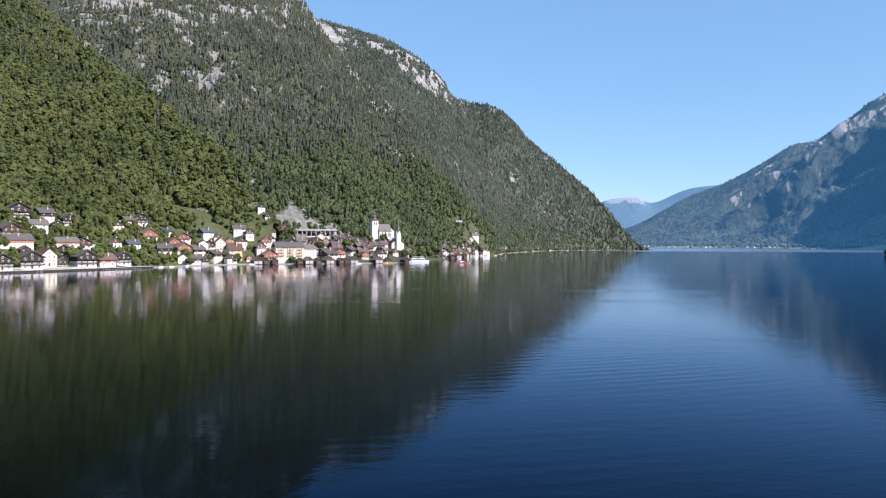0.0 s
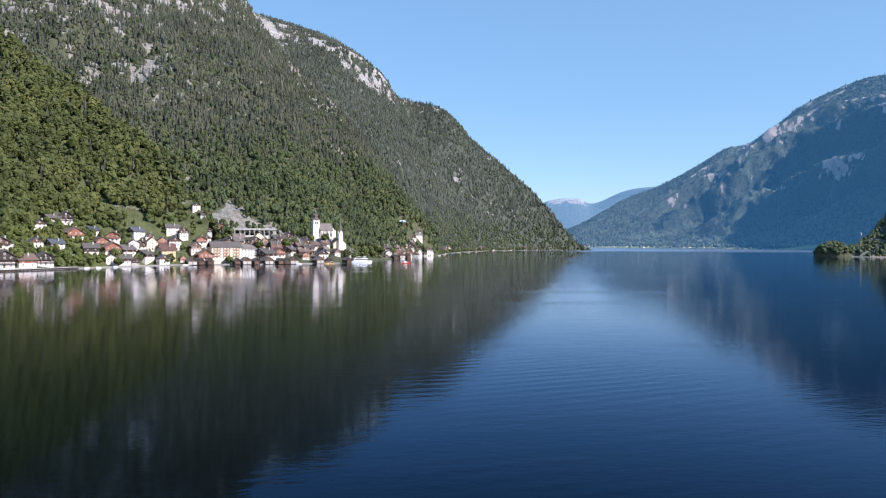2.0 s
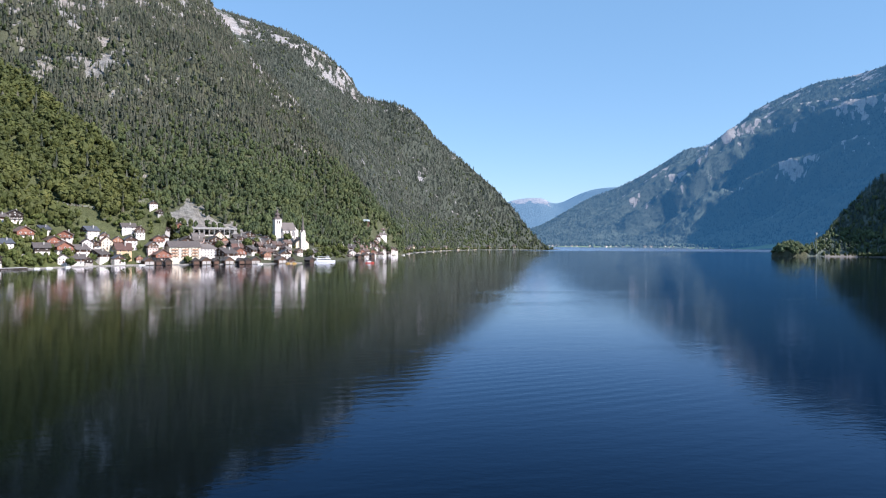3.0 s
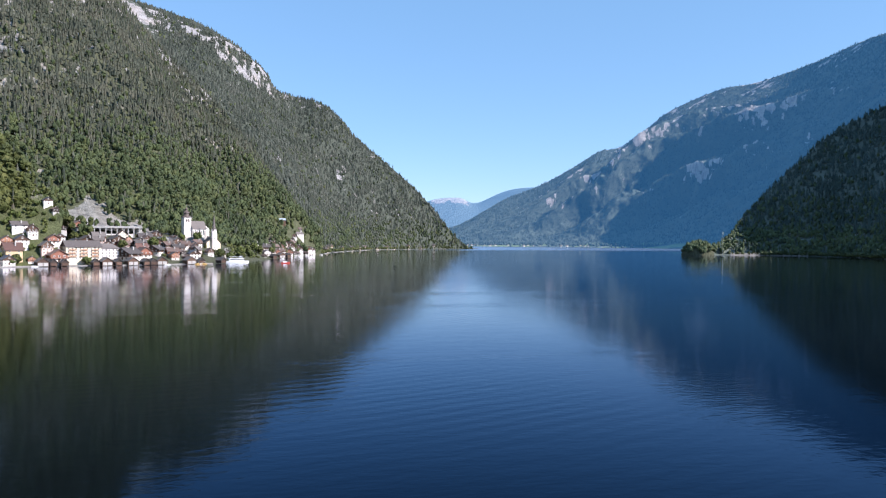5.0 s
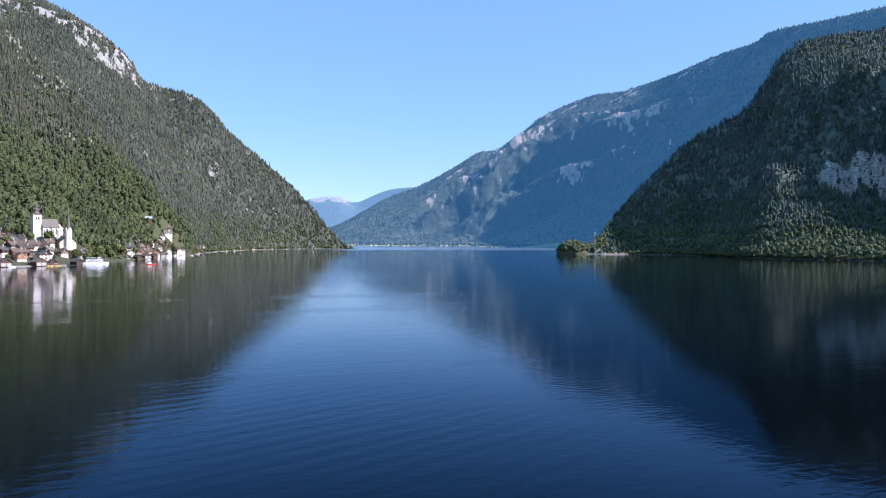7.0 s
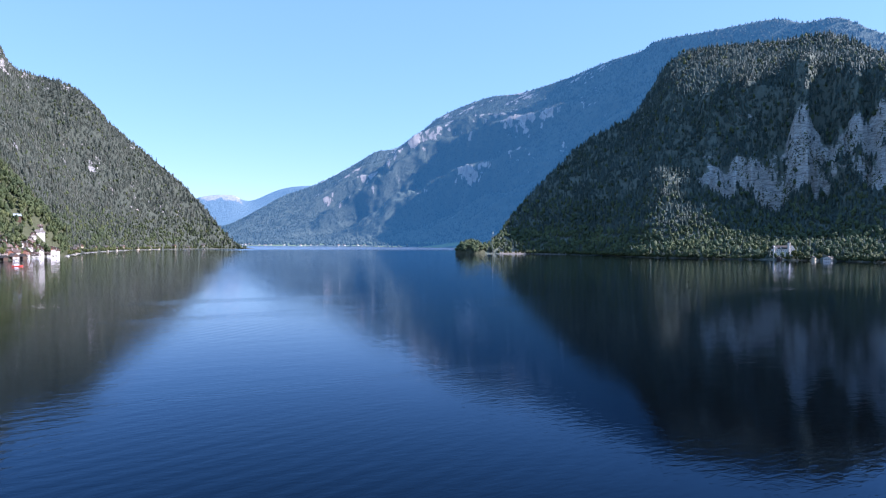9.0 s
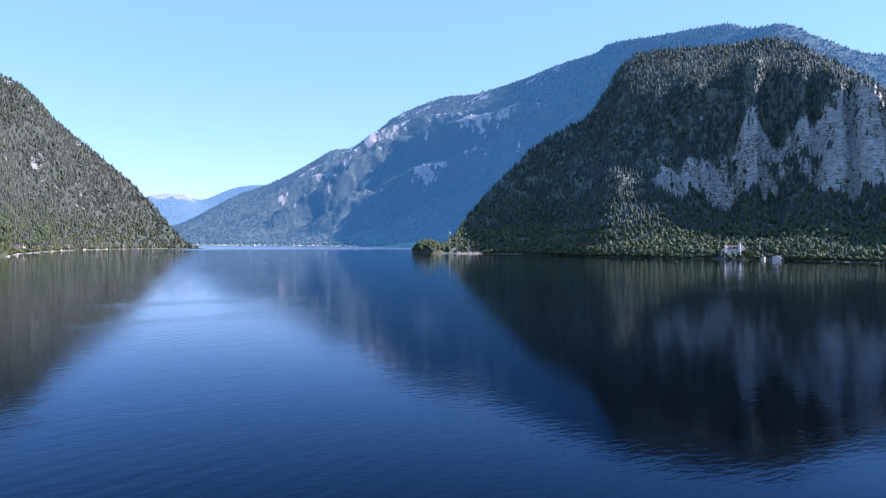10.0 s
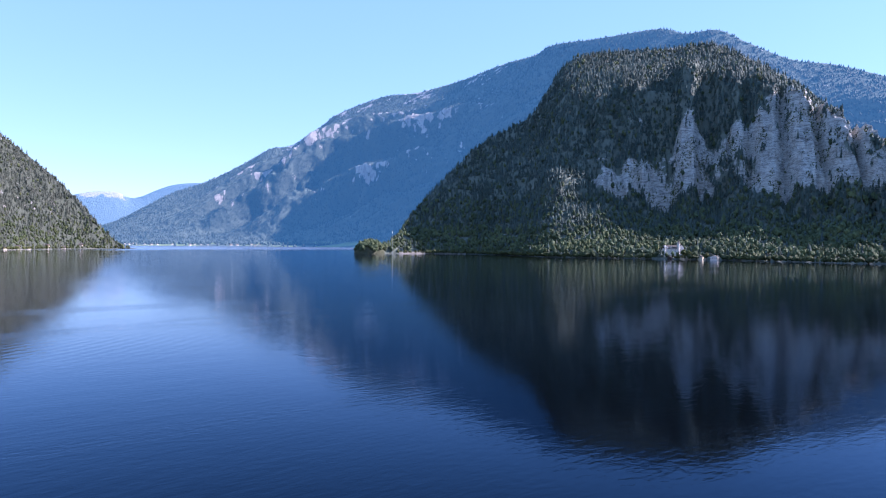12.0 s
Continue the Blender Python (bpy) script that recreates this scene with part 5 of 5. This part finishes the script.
def islet():
    """Low wooded knoll at the end of the east shore."""
    bm = bmesh.new()
    rows = []
    for i in range(13):
        r = i / 12
        rows.append([bm.verts.new((888 + 36 * r * math.cos(t) * (1 + 0.08 * math.sin(3 * t)), 1386 + 30 * r * math.sin(t) * (1 + 0.1 * math.cos(2 * t)), 20 * (1 - r ** 2.2) + 2.0 * (r < 0.97) - 4 * (r > 0.97))) for t in [2 * math.pi * k / 28 for k in range(28)]])
    for p, q in zip(rows, rows[1:]):
        for k in range(28):
            bm.faces.new((p[k], q[k], q[(k + 1) % 28], p[(k + 1) % 28]))
    me = bpy.data.meshes.new("knoll")
    bm.to_mesh(me)
    bm.free()
    me.materials.append(MAT_HILL)
    tagged(new("ground_knoll", me), "low rocky knoll under dense trees", "knoll", kind="structure")
    g = np.random.RandomState(3)
    t, r = g.rand(260) * 6.28, np.sqrt(g.rand(260)) * 0.97
    X = np.stack([888 + 36 * r * np.cos(t), 1386 + 30 * r * np.sin(t), 20 * (1 - r ** 2.2) + 2], 1)
    leafy("knoll_wood", "dense green broadleaved trees on the knoll", X, g, (2.2, 4.6), (6, 12), MAT_LAKEWOOD, 7, 0.88)
    ob = thing("radio_mast", "slim grey lattice radio mast by the railway", "mast", at=pose(926, 1358, ground(926, 1358) - 0.5) @ Matrix.Diagonal((1, 1, 1.18, 1)))
    for s in range(3):
        x, y = 0.6 * math.cos(2.09 * s), 0.6 * math.sin(2.09 * s)
        part("mast_leg", lathe(bmesh.new(), [(0.16, 0), (0.12, 42)], 6, x, y), STEEL, ob)
    for k in range(10):
        part("brace", lathe(bmesh.new(), [(0.7, 4 * k + 1), (0.7, 4 * k + 1.25)], 3), STEEL, ob)
    part("antenna", lathe(bmesh.new(), [(1.1, 37), (1.1, 41)], 8), FRAME, ob, "pale antenna drum")
    rail = thing("railway_embankment", "pale stone railway embankment along the wooded shore", "embankment")
    for p, h, l in run_along([(945, 1360), (1008, 1348), (1074, 1272), (1066, 1160), (1026, 1045), (1005, 970)], 9.0):
        z = 4.2
        b = part("embankment_section", prism(bmesh.new(), [(-2.0, -6), (4, -6), (2.4, z), (-1.0, z)], 0, l), QUAYSTONE, rail)
        b.matrix_basis = pose(p.x, p.y, 0, 0, 0, h - 90)
        if int(p.x + p.y) % 4 == 0:
            q = part("line_pole", lathe(bmesh.new(), [(0.18, 0), (0.14, 9)], 6), STEEL, rail)
            q.matrix_basis = pose(p.x, p.y, z - 0.1)


# ---- far houses ----
def far_houses():
    g = random.Random(8)
    hut = house("far_house", "small brown and cream far house among trees by the water", 8, 9, 2, CREAM, GREYTILE, BROWN, 1.2, 40, 0, False, 0.8, "houses on far shores", 2)
    villa = house("far_house", "white far house on the flat meadows across the lake", 11, 14, 2, WHITE, GREYTILE, None, 1, 36, 0, False, 0.8, "houses on far shores", 2)
    sites = []
    for x, y in [(120, 1462), (133, 1530), (150, 1600), (176, 1690), (206, 1780), (232, 1858), (262, 1935), (300, 2010), (336, 2062), (372, 2100), (425, 2165), (470, 2205), (530, 2254)]:
        sites.append((hut, x - 2 - 14 * g.random(), y + 30 * g.random(), 110 + g.random() * 50, 1.0))
    shore = [Vector(p) for p in ((780, 4135), (850, 4050), (1060, 3830), (1280, 3680), (1480, 3500), (1640, 3300))]
    for k in range(40):
        q = 4.99 * min(0.99, (k + 5.0 * g.random()) / 44)
        p = shore[int(q)].lerp(shore[int(q) + 1], q % 1) + Vector((0.68, 0.73)) * (8 + 62 * g.random() ** 1.6)
        if 0.5 < ground(p.x, p.y) < 24:
            sites.append((villa, p.x, p.y, 170 + g.random() * 80, g.uniform(0.55, 0.95)))
    seen = set()
    for ob, x, y, h, size in sites:
        m = facing(x, y, h) @ Matrix.Scale(size, 4)
        HOUSE_SITES.append((x, y))
        if ob.name in seen:
            copy_thing(ob, m)
        else:
            ob.matrix_basis = m
            seen.add(ob.name)


far_houses()

# ---- single trees ----
def garden_tree(name, label, height, spread, mat, seed):
    """Tapered trunk with limbs, and a crown of many uneven clumps."""
    g = np.random.RandomState(seed)
    ob = thing(name, label, "tree", "village trees")
    bm = lathe(bmesh.new(), [(0.5, -2), (0.38, height * 0.2), (0.25, height * 0.5), (0.08, height * 0.8)], 8)
    for k in range(5):
        a = k * 1.26 + g.rand()
        limb = bmesh.new()
        lathe(limb, [(0.2, 0), (0.06, spread * 0.9)], 6)
        bmesh.ops.rotate(limb, verts=limb.verts, matrix=Euler((radians(50), 0, a)).to_matrix())
        bmesh.ops.translate(limb, verts=limb.verts, vec=(0, 0, height * (0.25 + 0.08 * k)))
        tmp = bpy.data.meshes.new("limb")
        limb.to_mesh(tmp)
        bm.from_mesh(tmp)
        limb.free()
    part("trunk", bm, MAT_BARK, ob, "grey-brown tapered trunk with limbs")
    V, Fc = BLOB
    n = 60
    d = g.randn(n, 3)
    d /= np.linalg.norm(d, axis=1, keepdims=True)
    r = g.rand(n) ** 0.4
    c = d * r[:, None] * np.array([spread, spread, height * 0.36]) * 0.85 + np.array([0, 0, height * 0.62])
    s = spread * (0.2 + 0.18 * g.rand(n))
    Q = V[None] * (1 + 0.3 * (g.rand(n, 12, 1) * 2 - 1)) * s[:, None, None] + c[:, None]
    f = (Fc[None] + (np.arange(n) * 12)[:, None, None]).reshape(-1, 3)
    part("crown", mesh_from("crown", Q.reshape(-1, 3), f, mat), None, ob, "uneven leafy crown")
    return ob


islet()
TREES = [garden_tree("broadleaf_tree", "round green garden tree between village houses", 11, 4.8, MAT_BEECH, 1),
         garden_tree("broadleaf_tree", "tall light green tree beside lakeside houses", 15, 5.2, MAT_GARDEN, 2),
         garden_tree("broadleaf_tree", "low spreading green tree by the shore", 8, 4.4, MAT_GARDEN, 3)]
TREE_SITES = [(0, -316, 528), (1, -296, 573), (0, -318, 580), (2, -312, 522), (0, -326, 607), (1, -284, 590), (2, -262, 640), (2, -250, 668), (0, -244, 682), (2, -256, 655), (1, -110, 812),
              (0, -104, 835), (1, -74, 880), (2, -90, 876), (0, -46, 842), (2, -38, 858), (0, -22, 960), (1, -14, 985), (0, -8, 1000), (2, -18, 940), (0, -206, 716), (2, -230, 700), (0, -136, 798), (1, -28, 900), (0, 8, 1040), (0, 26, 1100), (2, -236, 669), (2, -208, 711), (2, -157, 747), (0, -186, 800), (0, -184, 813), (2, -181, 790), (0, -190, 824), (2, -178, 826), (0, -196, 838), (1, 1081, 741), (1, 1084, 752), (0, 1084, 711)]
for i, (k, x, y) in enumerate(TREE_SITES):
    m = pose(x, y, ground(x, y), 0, 0, 40 * i)
    if i in (0, 1, 3):
        TREES[k].matrix_basis = m
    else:
        copy_thing(TREES[k], m)


# ---- forests ----
SITES = np.array(HOUSE_SITES)


def clear(x, y, r):
    """True where no house stands within r metres."""
    ok = np.ones(len(x), bool)
    for sx, sy in SITES:
        ok &= (x - sx) ** 2 + (y - sy) ** 2 > r * r
    return ok


rng = np.random.RandomState(11)

X = spur.scatter(rng, 1 / 25, lambda x, y, z, u, v, r, m, g: (g.rand(len(x)) > 0.7 * smooth(0.6, 0.95, m)) & (v > 0.13) & (g.rand(len(x)) > 0.8 * r) & clear(x, y, 14) & (g.rand(len(x)) < 0.2 + 0.8 * smooth(0.33, 0.42, u)) & (g.rand(len(x)) > 1.1 * hump(x, y, -268, 745, 26, 10)))
pick = rng.rand(len(X)) > 0.05 + 0.3 * smooth(150, 300, X[:, 2])
leafy("beech_wood", "bright green beech wood on the spur", X[pick], rng, (1.9, 5.2), (8, 18), MAT_BEECH, 10, 0.84)
crowd("spruce_scatter", "dark spruces among the beeches on the spur", X[~pick], rng, FIR, (1.9, 3.0), (11, 20), MAT_SPRUCE)

mixed = lambda X, k: fbm(X[:, 0] / 160, X[:, 1] / 160, 4, k=k) * 0.5
X = massif.scatter(rng, 1 / 31, lambda x, y, z, u, v, r, m, g: (g.rand(len(x)) > 0.66 * smooth(0.3, 0.8, r)) & (v > 0.065 - 0.035 * smooth(0.72, 0.9, u)) & (u > 0.12) & (g.rand(len(x)) < 0.6 + 0.4 * smooth(350, 150, z)) & clear(x, y, 8.5) & (g.rand(len(x)) > hump(x, y, 76, 1304, 7, 7)) & (g.rand(len(x)) > 1.2 * hump(x, y, -166, 892, 44, 18) + 1.2 * hump(x, y, -192, 912, 17, 32)))
broad = rng.rand(len(X)) < 0.85 * smooth(230, 90, X[:, 2]) + 0.12 + 0.4 * mixed(X, 60)
leafy("beech_wood", "green broadleaved wood on the lower mountain slope", X[broad], rng, (1.6, 4.2), (6, 15), MAT_ASH, 3, 0.88)
crowd("spruce_wood", "dark spruce wood between limestone crags", X[~broad], rng, FIR, (1.6, 2.8), (8, 20), MAT_SPRUCE)

X = headland.scatter(rng, 1 / 52, lambda x, y, z, u, v, r, m, g: (g.rand(len(x)) > 0.95 * smooth(0.3, 0.75, r)) & (z > 1.2) & (u > 0.08) & clear(x, y, 12))
broad = rng.rand(len(X)) < 0.5 * smooth(120, 30, X[:, 2]) + 0.08
crowd("beech_wood", "green broadleaved wood along the headland shore", X[broad], rng, BLOB, (2.0, 4.0), (3.5, 6.0), MAT_ASH, lift=0.75)
crowd("spruce_wood", "haze-greyed spruce wood on the headland mountain", X[~broad], rng, FIR, (1.9, 3.2), (7, 15), MAT_HAZEGREYSPRUCE)

X = crag.scatter(rng, 1 / 40, lambda x, y, z, u, v, r, m, g: (g.rand(len(x)) < 1 - smooth(110, 160, z) * (0.2 + 0.35 * smooth(-0.1, 0.3, fbm(x / 70, y / 70, 4, k=90)))) & (g.rand(len(x)) > (0.97 - 0.22 * smooth(200, 330, z)) * smooth(0.3, 0.6, r)) & (u < 0.93) & (np.hypot(x - 1094, y - 777) > 18) & (np.hypot(x - 1082, y - 705) > 16))
broad = rng.rand(len(X)) < 0.5 * smooth(62, 38, X[:, 2]) + 0.24 * smooth(150, 95, X[:, 2]) + 0.06 + 0.25 * mixed(X, 61)
leafy("beech_wood", "broadleaved wood along the shaded shore below the cliff", X[broad], rng, (1.7, 4.6), (7, 16), MAT_LAKEWOOD, 3, 0.92)
crowd("spruce_wood", "dark spruce wood on the shaded mountain", X[~broad], rng, FIR, (2.0, 4.0), (6, 18), MAT_HAZESPRUCE)
X = crag.scatter(rng, 1 / 26, lambda x, y, z, u, v, r, m, g: (r > 0.4) & (z > 90) & (u < 0.93) & (fbm(u * 50, v * 40, 4, 0.7, k=91) > 0.16))
crowd("cliff_shrubs", "low dark shrubs on the ledges of the cliff", X, rng, BLOB, (0.7, 1.8), (0.9, 2.2), MAT_LAKEWOOD, lift=0.5)

X = far_range.scatter(rng, 1 / 165, lambda x, y, z, u, v, r, m, g: (g.rand(len(x)) > 1.15 * smooth(0.35, 0.6, r)) & (g.rand(len(x)) > 1.3 * m) & (v > 0.11 + 0.05 * fbm(x / 120, y / 120, 3, k=82)) & clear(x, y, 16))
crowd("backdrop_wood", "haze-blue far wood on the mountain range", X, rng, unit_spruce(1, 5), (2.4, 4.4), (7, 13), MAT_FARWOOD)

X = spur.scatter(rng, 1 / 17, lambda x, y, z, u, v, r, m, g: ((v < 0.36) | (hump(x, y, -215, 774, 34, 24) > 0.3)) & (v > 0.03) & (u > 0.35) & clear(x, y, 7.5) & (g.rand(len(x)) > 0.1 + 0.3 * smooth(0.0, 0.3, fbm(x / 22, y / 22, 3, k=70))) & (g.rand(len(x)) > 0.7 * hump(x, y, -268, 745, 26, 10)))
leafy("garden_shrubs", "light green shrubs and small trees between houses", X, rng, (0.9, 3.2), (2.0, 8.0), MAT_GARDEN, 4, 0.9)
X = spur.scatter(rng, 1 / 20, lambda x, y, z, u, v, r, m, g: (v > 0.09) & (v < 0.42) & (u > 0.4) & clear(x, y, 9) & (g.rand(len(x)) > 0.25 + 0.5 * hump(x, y, -268, 745, 26, 10)))
leafy("slope_wood", "young green broadleaved trees on the slope behind the houses", X, rng, (1.2, 3.0), (4, 10), MAT_BEECH, 4, 0.9)
X = massif.scatter(rng, 1 / 40, lambda x, y, z, u, v, r, m, g: (v < 0.12) & (v > 0.02) & (u > 0.25) & clear(x, y, 8) & (g.rand(len(x)) > 0.5) & (r < 0.4))
crowd("garden_shrubs", "green shrubs between town houses", X, rng, BLOB, (1.2, 2.8), (1.4, 3.2), MAT_BEECH, lift=0.6)

g = np.random.RandomState(21)
X = np.array([(p.x + g.randn() * 2.5 - 1.5, p.y + g.randn() * 2.5, 0.8) for p, h, l in run_along([(935, 1352), (1000, 1338), (1060, 1264), (1052, 1160), (1012, 1045), (992, 970)], 4.0) + run_along([(1070, 800), (1078, 788), (1081, 764), (1080, 740), (1082, 726)], 4.0) for k in range(2) if g.rand() < 0.62])
leafy("shore_shrubs", "green shrubs and young trees along the eastern shore", X, g, (1.4, 3.2), (3, 9), MAT_BEECH, 4)

X = np.array([(p.x + g.randn() * 1.2 + 1.2, p.y + g.randn() * 1.5, -0.6) for p, h, l in run_along([(1000, 1335), (1058, 1262), (1050, 1160), (1010, 1040), (990, 965), (1010, 880), (1050, 800), (1072, 792), (1076, 784)], 4.0) + run_along([(1076, 735), (1079, 722)], 4.0) + run_along([(1081, 680), (1082, 575), (1086, 453), (1095, 330), (1110, 150)], 4.0)])
leafy("shore_wood", "broadleaved trees leaning over the dark shore", X, g, (2.8, 5.2), (6, 13), MAT_ASH, 5)
X = np.array([(p.x + g.randn() * 2 - 2, p.y + g.randn() * 2, 0.3) for p, h, l in run_along([(92, 1300), (120, 1450), (160, 1620), (215, 1800), (270, 1950), (350, 2080), (440, 2180), (520, 2250), (580, 2285), (632, 2310)], 7.0) if g.rand() < 0.7])
leafy("shore_wood", "broadleaved trees along the headland shore", X, g, (2.2, 4.2), (5, 11), MAT_BEECH, 3)

X = np.array([(p.x + 0.68 * d + g.randn() * 6, p.y + 0.73 * d + g.randn() * 6, 0) for p, h, l in run_along([(760, 4160), (850, 4050), (1060, 3830), (1280, 3680), (1480, 3500), (1640, 3300), (1730, 3050)], 6.0) for d in (12, 85, 110, 150) if g.rand() < (0.14 if d < 20 else 0.3) + 0.4 * (d > 20) * (fbm(p.x / 60 + d, p.y / 60, 3, k=80) > 0)])
X[:, 2] = [ground(x, y) for x, y, z in X]
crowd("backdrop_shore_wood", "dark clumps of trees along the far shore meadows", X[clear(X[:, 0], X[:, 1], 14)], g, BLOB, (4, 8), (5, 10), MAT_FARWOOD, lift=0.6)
